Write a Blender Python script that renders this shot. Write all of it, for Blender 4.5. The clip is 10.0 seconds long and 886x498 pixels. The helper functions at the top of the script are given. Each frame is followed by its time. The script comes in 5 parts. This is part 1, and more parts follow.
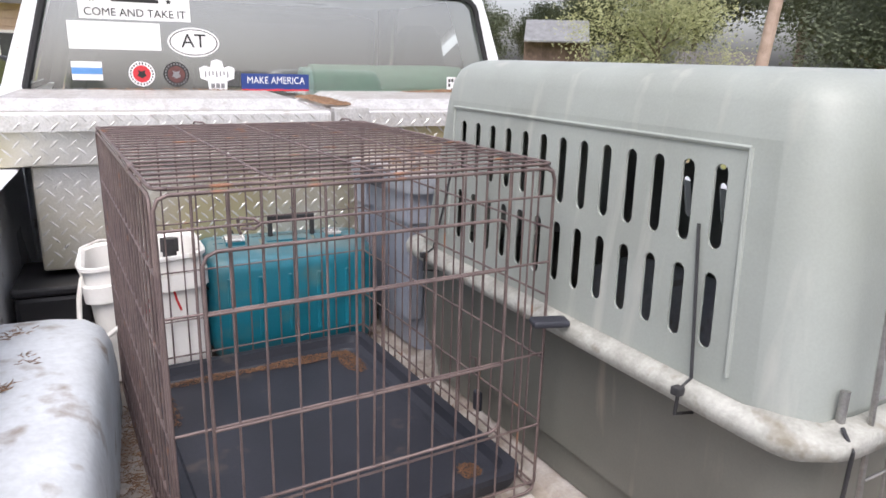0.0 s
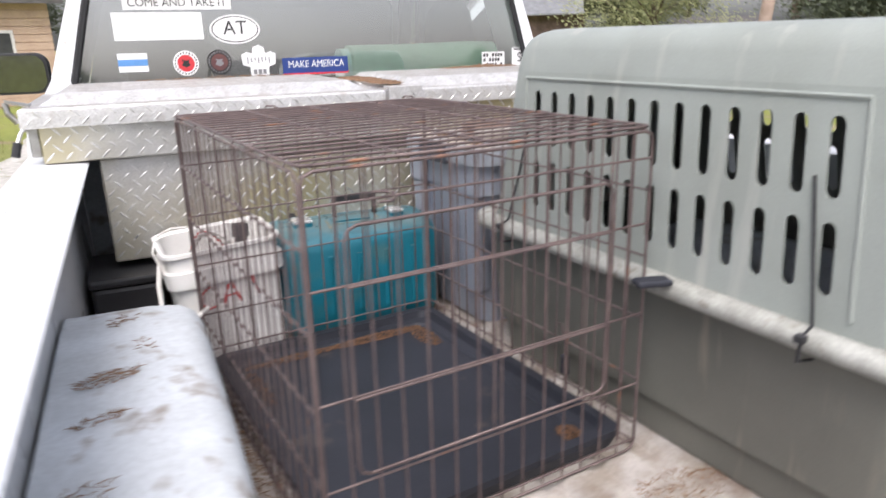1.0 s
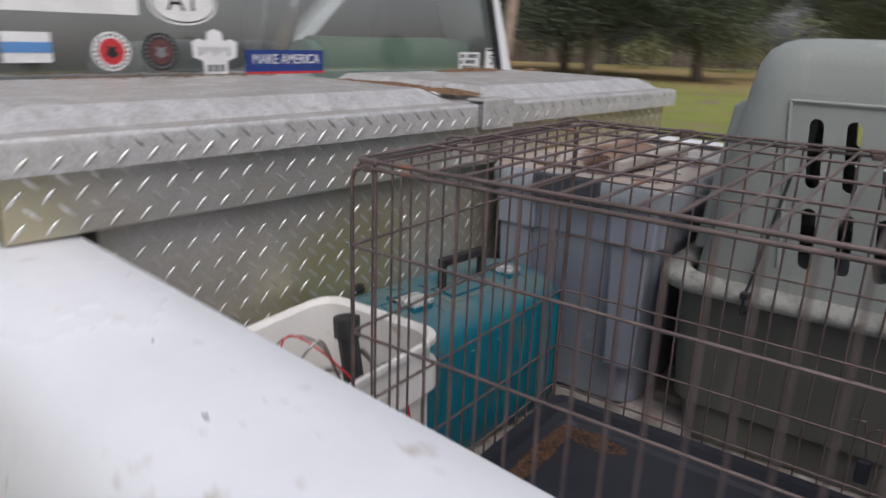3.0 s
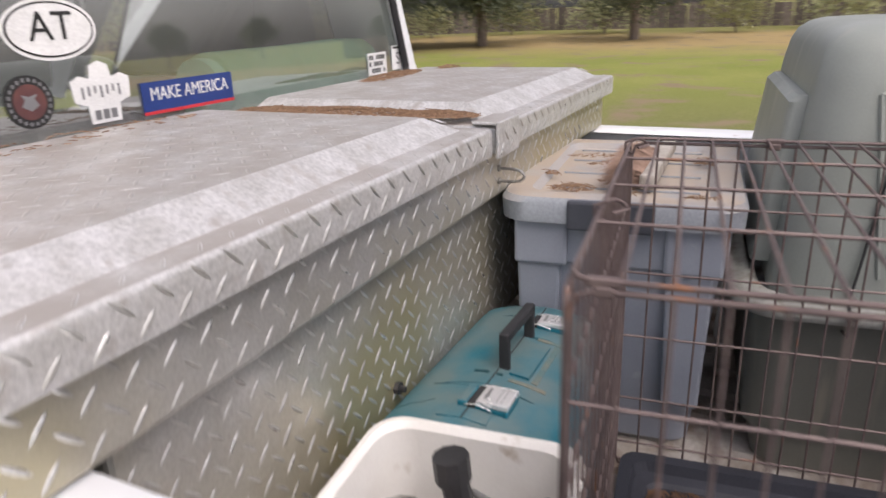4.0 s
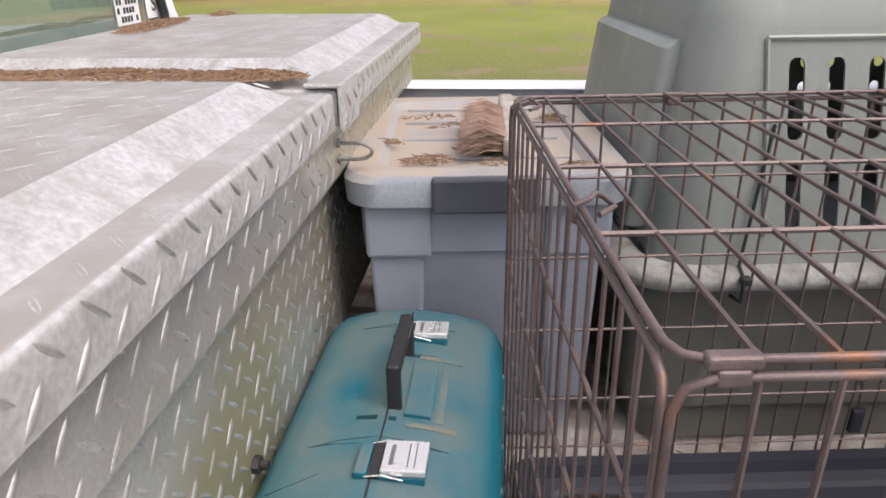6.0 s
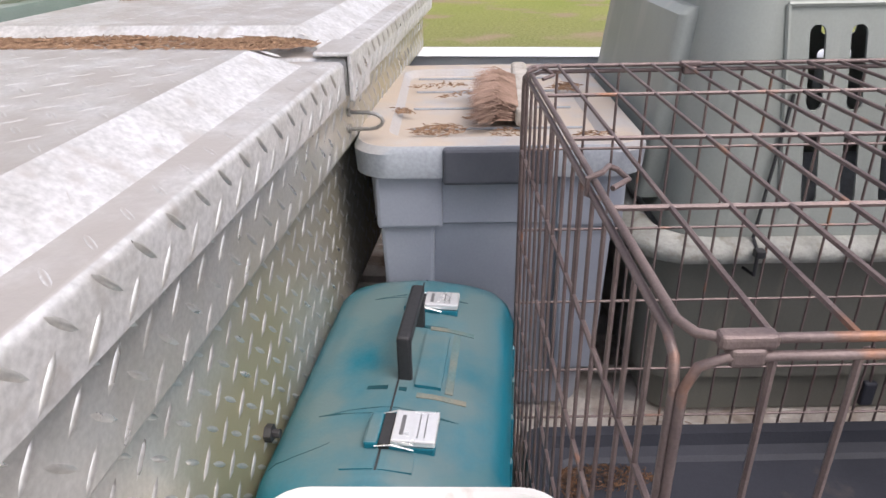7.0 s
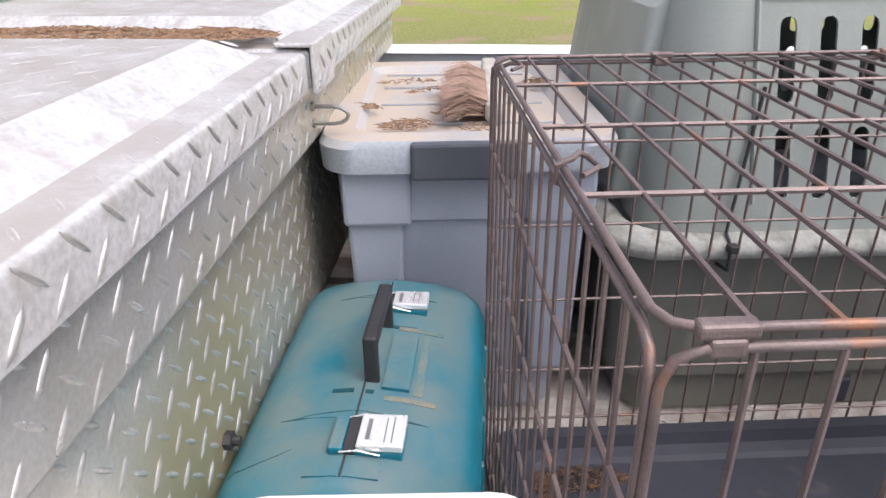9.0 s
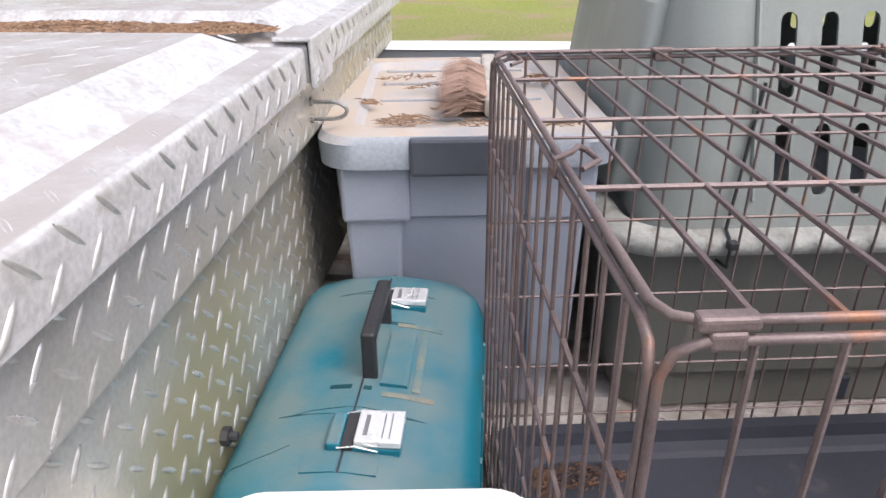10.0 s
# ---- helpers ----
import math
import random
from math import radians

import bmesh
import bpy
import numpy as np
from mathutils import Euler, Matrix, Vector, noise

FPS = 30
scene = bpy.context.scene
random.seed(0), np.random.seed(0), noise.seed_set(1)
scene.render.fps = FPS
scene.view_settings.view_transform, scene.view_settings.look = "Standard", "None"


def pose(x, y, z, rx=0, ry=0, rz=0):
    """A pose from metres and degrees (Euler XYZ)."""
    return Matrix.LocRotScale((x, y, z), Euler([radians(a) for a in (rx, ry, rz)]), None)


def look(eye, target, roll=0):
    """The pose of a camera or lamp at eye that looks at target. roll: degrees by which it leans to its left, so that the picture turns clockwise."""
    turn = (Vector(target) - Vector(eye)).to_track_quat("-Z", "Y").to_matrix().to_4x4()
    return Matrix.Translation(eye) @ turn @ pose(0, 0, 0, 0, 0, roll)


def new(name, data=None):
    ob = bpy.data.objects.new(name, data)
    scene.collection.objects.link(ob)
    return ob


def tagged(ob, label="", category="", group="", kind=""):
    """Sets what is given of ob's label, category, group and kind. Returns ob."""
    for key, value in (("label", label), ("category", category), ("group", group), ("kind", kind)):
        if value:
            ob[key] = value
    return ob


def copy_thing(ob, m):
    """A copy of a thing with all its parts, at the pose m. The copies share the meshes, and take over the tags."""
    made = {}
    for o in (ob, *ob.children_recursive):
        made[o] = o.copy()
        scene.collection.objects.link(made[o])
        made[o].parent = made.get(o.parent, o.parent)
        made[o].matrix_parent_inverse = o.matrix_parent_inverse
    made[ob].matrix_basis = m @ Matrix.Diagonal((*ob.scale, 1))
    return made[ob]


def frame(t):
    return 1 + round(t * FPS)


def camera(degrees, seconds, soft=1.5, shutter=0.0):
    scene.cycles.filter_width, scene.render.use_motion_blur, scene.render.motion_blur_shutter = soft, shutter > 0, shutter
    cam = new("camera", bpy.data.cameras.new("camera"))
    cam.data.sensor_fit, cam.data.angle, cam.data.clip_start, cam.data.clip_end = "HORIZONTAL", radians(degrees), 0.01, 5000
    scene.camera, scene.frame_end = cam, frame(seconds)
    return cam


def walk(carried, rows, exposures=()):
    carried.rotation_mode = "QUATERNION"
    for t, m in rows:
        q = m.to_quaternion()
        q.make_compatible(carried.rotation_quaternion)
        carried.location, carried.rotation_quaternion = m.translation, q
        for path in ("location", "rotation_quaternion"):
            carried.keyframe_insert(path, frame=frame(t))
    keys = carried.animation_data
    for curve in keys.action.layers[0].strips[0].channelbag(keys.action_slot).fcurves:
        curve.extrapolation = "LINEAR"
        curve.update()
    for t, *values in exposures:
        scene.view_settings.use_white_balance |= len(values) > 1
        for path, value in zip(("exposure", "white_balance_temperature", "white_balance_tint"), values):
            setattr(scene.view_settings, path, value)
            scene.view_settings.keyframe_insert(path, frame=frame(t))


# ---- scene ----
cam = camera(65.6, 10.0, shutter=0.6)
PATH = [
    (0, (-0.499, -1.914, 1.609), (0.282, -0.151, 1.077), 1.5),
    (0.5, (-0.531, -1.907, 1.603), (0.262, -0.137, 1.115), 1.5),
    (1, (-0.665, -1.871, 1.597), (0.107, -0.122, 1.011), -1.4),
    (1.5, (-0.918, -1.781, 1.574), (-0.002, -0.107, 0.975), -1.1),
    (2, (-1.057, -1.58, 1.562), (-0.11, 0.066, 0.936), -1.1),
    (2.5, (-1.078, -1.231, 1.612), (0.054, 0.32, 1.051), 3.9),
    (2.7, (-1.103, -1.101, 1.593), (0.134, 0.363, 1.022), 4.1),
    (3.8, (-1.073, -0.503, 1.637), (0.599, 0.384, 0.99), -3.1),
    (4, (-1.06, -0.421, 1.651), (0.635, 0.412, 0.992), -2.1),
    (4.5, (-0.93, -0.208, 1.672), (0.921, 0.04, 0.957), -2.2),
    (5, (-0.835, -0.217, 1.628), (1.004, 0.006, 0.873), -2.0),
    (5.5, (-0.849, -0.215, 1.622), (0.993, -0.034, 0.865), -0.9),
    (7, (-0.844, -0.214, 1.624), (0.941, -0.013, 0.745), -1.0),
    (7.5, (-0.825, -0.22, 1.596), (0.957, -0.014, 0.712), 0.2),
    (8, (-0.824, -0.218, 1.603), (0.951, -0.089, 0.69), 0.0),
    (8.5, (-0.821, -0.22, 1.605), (0.968, -0.091, 0.72), -0.5),
    (9, (-0.822, -0.22, 1.605), (0.974, -0.091, 0.734), -0.5),
    (9.5, (-0.821, -0.219, 1.604), (0.972, -0.091, 0.727), -0.6),
    (10, (-0.82, -0.221, 1.601), (0.974, -0.093, 0.725), -0.4),
]
walk(cam, [(t, look(eye, target, roll)) for t, eye, target, roll in PATH],
     [(0, 0.86, 6300, 16), (1.0, 0.86, 6300, 15), (1.5, 0.58, 6350, 16), (1.75, 0.15, 6250, 15), (2.0, -0.4, 6200, 14), (2.5, -0.55, 6200, 14), (2.7, -0.5, 6200, 14), (3.8, 0.36, 6600, 18), (4.5, 0.36, 6600, 19), (5.5, 0.46, 6600, 18), (7.0, 0.76, 6400, 17), (7.5, 0.76, 6300, 17), (8.2, 0.94, 6260, 17), (10, 0.98, 6250, 17)])

# ---- world and sun: thin bright overcast ----
world = bpy.data.worlds.new("world")
scene.world = world
world.use_nodes = True
wn, wl = world.node_tree.nodes, world.node_tree.links
sky = wn.new("ShaderNodeTexSky")
sky.sky_type, sky.sun_disc = "NISHITA", False
sky.sun_elevation, sky.sun_rotation = radians(58), radians(211)
sky.dust_density, sky.air_density = 4.0, 1.0
pale = wn.new("ShaderNodeHueSaturation")
pale.inputs["Saturation"].default_value = 0.35
wl.new(sky.outputs[0], pale.inputs["Color"])
wl.new(pale.outputs[0], wn["Background"].inputs[0])
wn["Background"].inputs[1].default_value = 0.15
sun = new("sun", bpy.data.lights.new("sun", "SUN"))
sun.data.energy, sun.data.angle, sun.data.color = 1.2, radians(35), (1.0, 0.95, 0.88)
az = radians(211)
sun.matrix_world = look((0, 0, 0), (-math.sin(az) * math.cos(radians(58)), -math.cos(az) * math.cos(radians(58)), -math.sin(radians(58))))


# ---- materials ----
def surf(name, a, b, scale=6.0, rough=0.6, metal=0.0, bump=0.15, bscale=120.0, dirt=None, dscale=9.0, damount=0.5, top=None, topamount=0.6, random_value=0.0, spec=0.5, uplo=0.45, uphi=0.95, lo=0.35, hi=0.65, grain_amount=0.1, drips=False):
    """Two-tone surface with coarse stains, fine grain and relief; dirt: stain colour; top: dust colour on upward faces."""
    m = bpy.data.materials.new(name)
    m.use_nodes = True
    n, l = m.node_tree.nodes, m.node_tree.links
    p = n["Principled BSDF"]
    geo = n.new("ShaderNodeNewGeometry")

    def noise_at(sc, detail=5.0):
        t = n.new("ShaderNodeTexNoise")
        t.inputs["Scale"].default_value, t.inputs["Detail"].default_value = sc, detail
        l.new(geo.outputs["Position"], t.inputs["Vector"])
        return t

    def ramp(src, lo_, hi_):
        r = n.new("ShaderNodeMapRange")
        r.inputs[1].default_value, r.inputs[2].default_value = lo_, hi_
        l.new(src, r.inputs[0])
        return r.outputs[0]

    def mix(fac, ca, cb):
        x = n.new("ShaderNodeMix")
        x.data_type = "RGBA"
        l.new(fac, x.inputs[0])
        for sock, c in ((x.inputs[6], ca), (x.inputs[7], cb)):
            if isinstance(c, tuple):
                sock.default_value = (*c, 1)
            else:
                l.new(c, sock)
        return x.outputs[2]

    big, fine = noise_at(scale), noise_at(bscale, 3.0)
    col = mix(ramp(big.outputs[0], lo, hi), a, b)
    grain = n.new("ShaderNodeHueSaturation")
    l.new(col, grain.inputs["Color"])
    g = n.new("ShaderNodeMapRange")
    g.inputs[1].default_value, g.inputs[2].default_value, g.inputs[3].default_value, g.inputs[4].default_value = 0.3, 0.7, 1 - grain_amount, 1 + grain_amount
    l.new(fine.outputs[0], g.inputs[0])
    l.new(g.outputs[0], grain.inputs["Value"])
    col = grain.outputs[0]
    if random_value:
        info = n.new("ShaderNodeObjectInfo")
        rv = n.new("ShaderNodeMapRange")
        rv.inputs[3].default_value, rv.inputs[4].default_value = 1 - random_value, 1 + random_value
        l.new(info.outputs["Random"], rv.inputs[0])
        hs = n.new("ShaderNodeHueSaturation")
        l.new(col, hs.inputs["Color"])
        l.new(rv.outputs[0], hs.inputs["Value"])
        col = hs.outputs[0]
    if dirt:
        d = noise_at(dscale, 8.0)
        if drips:
            mp = n.new("ShaderNodeMapping")
            mp.inputs["Scale"].default_value = (2.2, 2.2, 0.22)
            l.new(geo.outputs["Position"], mp.inputs[0])
            l.new(mp.outputs[0], d.inputs["Vector"])
        col = mix(ramp(d.outputs[0], 0.68 - 0.25 * damount, 0.78 - 0.15 * damount), col, dirt)
    if top:
        sep = n.new("ShaderNodeSeparateXYZ")
        l.new(geo.outputs["Normal"], sep.inputs[0])
        up = n.new("ShaderNodeMath")
        up.operation = "MULTIPLY"
        l.new(ramp(sep.outputs[2], uplo, uphi), up.inputs[0])
        tn = noise_at(14.0, 6.0)
        l.new(ramp(tn.outputs[0], 0.62 - 0.45 * topamount, 0.85 - 0.3 * topamount), up.inputs[1])
        col = mix(up.outputs[0], col, top)
    l.new(col, p.inputs["Base Color"])
    rr = n.new("ShaderNodeMapRange")
    rr.inputs[3].default_value, rr.inputs[4].default_value = max(0.03, rough - 0.1), min(1, rough + 0.1)
    l.new(big.outputs[0], rr.inputs[0])
    l.new(rr.outputs[0], p.inputs["Roughness"])
    p.inputs["Metallic"].default_value = metal
    p.inputs["Specular IOR Level"].default_value = spec
    if bump:
        bp = n.new("ShaderNodeBump")
        bp.inputs["Strength"].default_value, bp.inputs["Distance"].default_value = bump, 0.004
        l.new(fine.outputs[0], bp.inputs["Height"])
        l.new(bp.outputs[0], p.inputs["Normal"])
    return m


def plain(name, c, rough=0.5, metal=0.0):
    return surf(name, c, tuple(v * 0.88 for v in c), 20, rough, metal, 0.03, 300)


WHITE_PAINT = surf("white_paint", (0.80, 0.815, 0.84), (0.73, 0.745, 0.77), 4, 0.3, 0, 0.0, 60, (0.50, 0.46, 0.42), 34, 0.14, grain_amount=0.012)
BED_PAINT = surf("worn_bed_paint", (0.60, 0.635, 0.66), (0.50, 0.525, 0.54), 7, 0.6, 0, 0.15, 90, (0.24, 0.19, 0.15), 13, 0.42, grain_amount=0.07)
BED_FLOOR = surf("dirty_bed_floor", (0.46, 0.43, 0.40), (0.30, 0.26, 0.22), 14, 0.7, 0, 0.25, 120, (0.15, 0.10, 0.07), 9, 0.75)
ALU = surf("tread_plate", (0.62, 0.61, 0.585), (0.49, 0.48, 0.45), 9, 0.34, 0.6, 0.06, 220, (0.44, 0.39, 0.24), 1.9, 1.15)
TREAD = surf("worn_tread_bars", (0.70, 0.69, 0.66), (0.56, 0.545, 0.51), 20, 0.30, 0.7, 0.0, 220)
ALU_LID = surf("dusty_lid_plate", (0.66, 0.65, 0.64), (0.52, 0.51, 0.49), 26, 0.38, 0.45, 0.12, 180, (0.46, 0.43, 0.40), 34, 0.45, top=(0.44, 0.405, 0.37), topamount=0.8, uplo=.89, uphi=.985, grain_amount=0.16)
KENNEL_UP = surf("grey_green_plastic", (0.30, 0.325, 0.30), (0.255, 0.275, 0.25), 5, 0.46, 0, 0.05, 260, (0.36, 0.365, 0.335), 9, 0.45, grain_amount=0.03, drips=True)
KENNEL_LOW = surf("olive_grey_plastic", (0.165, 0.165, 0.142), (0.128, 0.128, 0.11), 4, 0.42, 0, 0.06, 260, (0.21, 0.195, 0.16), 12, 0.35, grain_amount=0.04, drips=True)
FLANGE = surf("chalky_flange", (0.40, 0.40, 0.365), (0.28, 0.28, 0.25), 22, 0.75, 0, 0.3, 160, (0.19, 0.17, 0.13), 26, 0.5)
WIRE = surf("rusty_wire", (0.12, 0.088, 0.085), (0.18, 0.135, 0.125), 30, 0.5, 0.35, 0.15, 500, (0.28, 0.13, 0.07), 18, 0.2)
TRAY = surf("black_tray_plastic", (0.022, 0.024, 0.031), (0.034, 0.036, 0.046), 5, 0.5, 0, 0.12, 320, (0.11, 0.09, 0.075), 8, 0.2, spec=0.3)
TEAL = surf("teal_plastic", (0.004, 0.125, 0.172), (0.004, 0.152, 0.212), 6, 0.42, 0, 0.06, 260, (0.05, 0.15, 0.165), 10, 0.5, top=(0.118, 0.18, 0.186), topamount=0.85, grain_amount=0.06, uplo=.55, uphi=.97)
# darker teal that carries the shade inside the case's moulded recesses
TEAL_SHADE = surf("recess_shade_teal", (0.0, 0.045, 0.058), (0.0, 0.06, 0.075), 12, 0.6, 0, 0.05, 260)
DUST = surf("settled_dust", (0.21, 0.20, 0.155), (0.10, 0.17, 0.17), 26, 0.85, 0, 0.1, 300)
BLACK = surf("black_plastic", (0.02, 0.02, 0.022), (0.035, 0.035, 0.037), 12, 0.5, 0, 0.08, 200)
CHROME = surf("bright_latch_metal", (0.90, 0.90, 0.89), (0.82, 0.82, 0.81), 30, 0.26, 0.55, 0.02, 300, grain_amount=0.02)
TOTE = surf("grey_tote_plastic", (0.31, 0.335, 0.385), (0.26, 0.28, 0.33), 5, 0.42, 0, 0.05, 260, (0.37, 0.39, 0.43), 18, 0.15, grain_amount=0.03)
TOTE_LID = surf("dusty_tote_lid", (0.33, 0.36, 0.39), (0.28, 0.30, 0.33), 5, 0.55, 0, 0.08, 200, top=(0.385, 0.325, 0.265), topamount=1.0)
TOTE_DARK = surf("dark_grey_clip", (0.055, 0.06, 0.075), (0.08, 0.085, 0.10), 9, 0.5, 0, 0.06, 200, grain_amount=0.04)
BUCKET = surf("white_bucket_plastic", (0.80, 0.79, 0.76), (0.72, 0.70, 0.66), 7, 0.4, 0, 0.03, 200, (0.48, 0.42, 0.35), 20, 0.15, grain_amount=0.02)
RED = plain("red_marker", (0.55, 0.03, 0.03), 0.6)
BRISTLE = surf("brown_bristles", (0.30, 0.20, 0.15), (0.20, 0.125, 0.09), 40, 0.8, 0, 0.1, 400)
WOOD = surf("weathered_block", (0.42, 0.39, 0.35), (0.30, 0.27, 0.23), 30, 0.8, 0, 0.2, 300)
NEEDLES = surf("pine_needles", (0.30, 0.19, 0.115), (0.15, 0.085, 0.05), 160, 0.9, 0, 0.1, 500)
RUST_DIRT = surf("rusty_dirt", (0.20, 0.105, 0.055), (0.10, 0.06, 0.04), 90, 0.95, 0, 0.1, 500)
CHIP = surf("bare_primer", (0.34, 0.31, 0.295), (0.20, 0.185, 0.18), 60, 0.8, 0, 0.1, 300)
STEEL = surf("dull_steel", (0.45, 0.44, 0.42), (0.33, 0.32, 0.30), 30, 0.4, 0.9, 0.05, 300)
RUBBER = plain("black_rubber", (0.018, 0.018, 0.02), 0.7)
CAB_DARK = surf("dark_cab_trim", (0.03, 0.033, 0.035), (0.05, 0.052, 0.05), 6, 0.8, 0, 0.1, 150)
SEAT = surf("dark_seat_cloth", (0.025, 0.027, 0.03), (0.045, 0.046, 0.05), 9, 0.9, 0, 0.2, 300)
GREEN_CLOTH = surf("green_bedroll", (0.20, 0.38, 0.28), (0.25, 0.44, 0.33), 7, 0.85, 0, 0.3, 260)
PALE_CYAN = plain("pale_cyan_foam", (0.35, 0.58, 0.52), 0.8)
VINYL_WHITE = plain("white_vinyl", (0.82, 0.82, 0.81), 0.45)
VINYL_BLACK = plain("black_vinyl", (0.02, 0.02, 0.02), 0.45)
VINYL_BLUE = plain("blue_vinyl", (0.02, 0.05, 0.22), 0.4)
VINYL_LIGHT_BLUE = plain("light_blue_vinyl", (0.12, 0.30, 0.62), 0.4)
VINYL_RED = plain("red_vinyl", (0.60, 0.04, 0.05), 0.4)
BARK = surf("bark", (0.13, 0.10, 0.08), (0.22, 0.18, 0.15), 9, 0.95, 0, 0.8, 40)
POLE_WOOD = surf("pole_wood", (0.40, 0.30, 0.25), (0.30, 0.22, 0.18), 6, 0.9, 0, 0.5, 60)
FENCE_WOOD = surf("grey_fence_wood", (0.17, 0.14, 0.12), (0.11, 0.09, 0.08), 4, 0.95, 0, 0.5, 40, random_value=0.3)
SHED_WOOD = surf("brown_shed_wood", (0.16, 0.11, 0.09), (0.10, 0.07, 0.055), 5, 0.95, 0, 0.5, 40, random_value=0.2)
TIN = surf("grey_tin_roof", (0.26, 0.265, 0.27), (0.19, 0.19, 0.195), 3, 0.5, 0.3, 0.1, 30)
SIDING = surf("tan_siding", (0.55, 0.40, 0.30), (0.48, 0.34, 0.25), 3, 0.8, 0, 0.1, 40)
SHINGLE = surf("dark_shingle", (0.08, 0.075, 0.075), (0.13, 0.12, 0.12), 5, 0.95, 0, 0.4, 40)
HOUSE_WHITE = surf("pale_house_wall", (0.70, 0.68, 0.66), (0.60, 0.58, 0.56), 3, 0.8, 0, 0.1, 40)


def leaves(name, a, b):
    m = surf(name, a, b, 3.0, 0.7, 0, 0.0, 20, lo=0.3, hi=0.7)
    n, l = m.node_tree.nodes, m.node_tree.links
    p = n["Principled BSDF"]
    tl, mx = n.new("ShaderNodeBsdfTranslucent"), n.new("ShaderNodeMixShader")
    l.new(p.inputs["Base Color"].links[0].from_socket, tl.inputs[0])
    mx.inputs[0].default_value = 0.3
    l.new(p.outputs[0], mx.inputs[1])
    l.new(tl.outputs[0], mx.inputs[2])
    l.new(mx.outputs[0], n["Material Output"].inputs[0])
    return m


LEAF_DARK = leaves("dark_leaves", (0.095, 0.115, 0.07), (0.12, 0.14, 0.085))
LEAF_MID = leaves("mid_leaves", (0.06, 0.09, 0.035), (0.11, 0.14, 0.06))
LEAF_LIGHT = leaves("pale_leaves", (0.28, 0.30, 0.14), (0.38, 0.39, 0.21))
GRASS_BLADE = surf("grass_blades", (0.20, 0.22, 0.07), (0.30, 0.27, 0.12), 2.5, 0.8, 0, 0.0, 20)


def glass_material(name, tint, gloss, film=0.0):
    """Pane that reflects and lets light through; film: share of a pale veil painted in for reflected brightness."""
    m = bpy.data.materials.new(name)
    m.use_nodes = True
    n, l = m.node_tree.nodes, m.node_tree.links
    n.remove(n["Principled BSDF"])
    tr, gl, mx, fr = n.new("ShaderNodeBsdfTransparent"), n.new("ShaderNodeBsdfGlossy"), n.new("ShaderNodeMixShader"), n.new("ShaderNodeFresnel")
    tr.inputs[0].default_value = (*tint, 1)
    gl.inputs["Roughness"].default_value = 0.02
    add = n.new("ShaderNodeMath")
    add.operation, add.use_clamp = "MULTIPLY_ADD", True
    fr.inputs[0].default_value = 1.5
    l.new(fr.outputs[0], add.inputs[0])
    add.inputs[1].default_value, add.inputs[2].default_value = 1.2, gloss
    l.new(add.outputs[0], mx.inputs[0])
    l.new(tr.outputs[0], mx.inputs[1])
    l.new(gl.outputs[0], mx.inputs[2])
    out = mx
    if film:
        # pale diffuse veil added to lift the pane's dark tones, in place of reflections
        dust, both, streaks, geo, rng_ = n.new("ShaderNodeBsdfDiffuse"), n.new("ShaderNodeMixShader"), n.new("ShaderNodeTexNoise"), n.new("ShaderNodeNewGeometry"), n.new("ShaderNodeMapRange")
        dust.inputs[0].default_value = (0.55, 0.58, 0.54, 1)
        streaks.inputs["Scale"].default_value = 5.0
        l.new(geo.outputs["Position"], streaks.inputs["Vector"])
        rng_.inputs[1].default_value, rng_.inputs[2].default_value, rng_.inputs[3].default_value, rng_.inputs[4].default_value = 0.3, 0.7, film * .6, film * 1.4
        l.new(streaks.outputs[0], rng_.inputs[0])
        l.new(rng_.outputs[0], both.inputs[0])
        l.new(mx.outputs[0], both.inputs[1])
        l.new(dust.outputs[0], both.inputs[2])
        out = both
    l.new(out.outputs[0], n["Material Output"].inputs[0])
    return m


GLASS = glass_material("veiled_rear_glass", (0.86, 0.93, 0.88), 0.40, 0.09)
CLEAR_GLASS = glass_material("clear_glass", (0.95, 0.98, 0.96), 0.05)
MIRROR = surf("mirror_glass", (0.22, 0.23, 0.24), (0.18, 0.19, 0.20), 4, 0.12, 1.0, 0.0, 50)


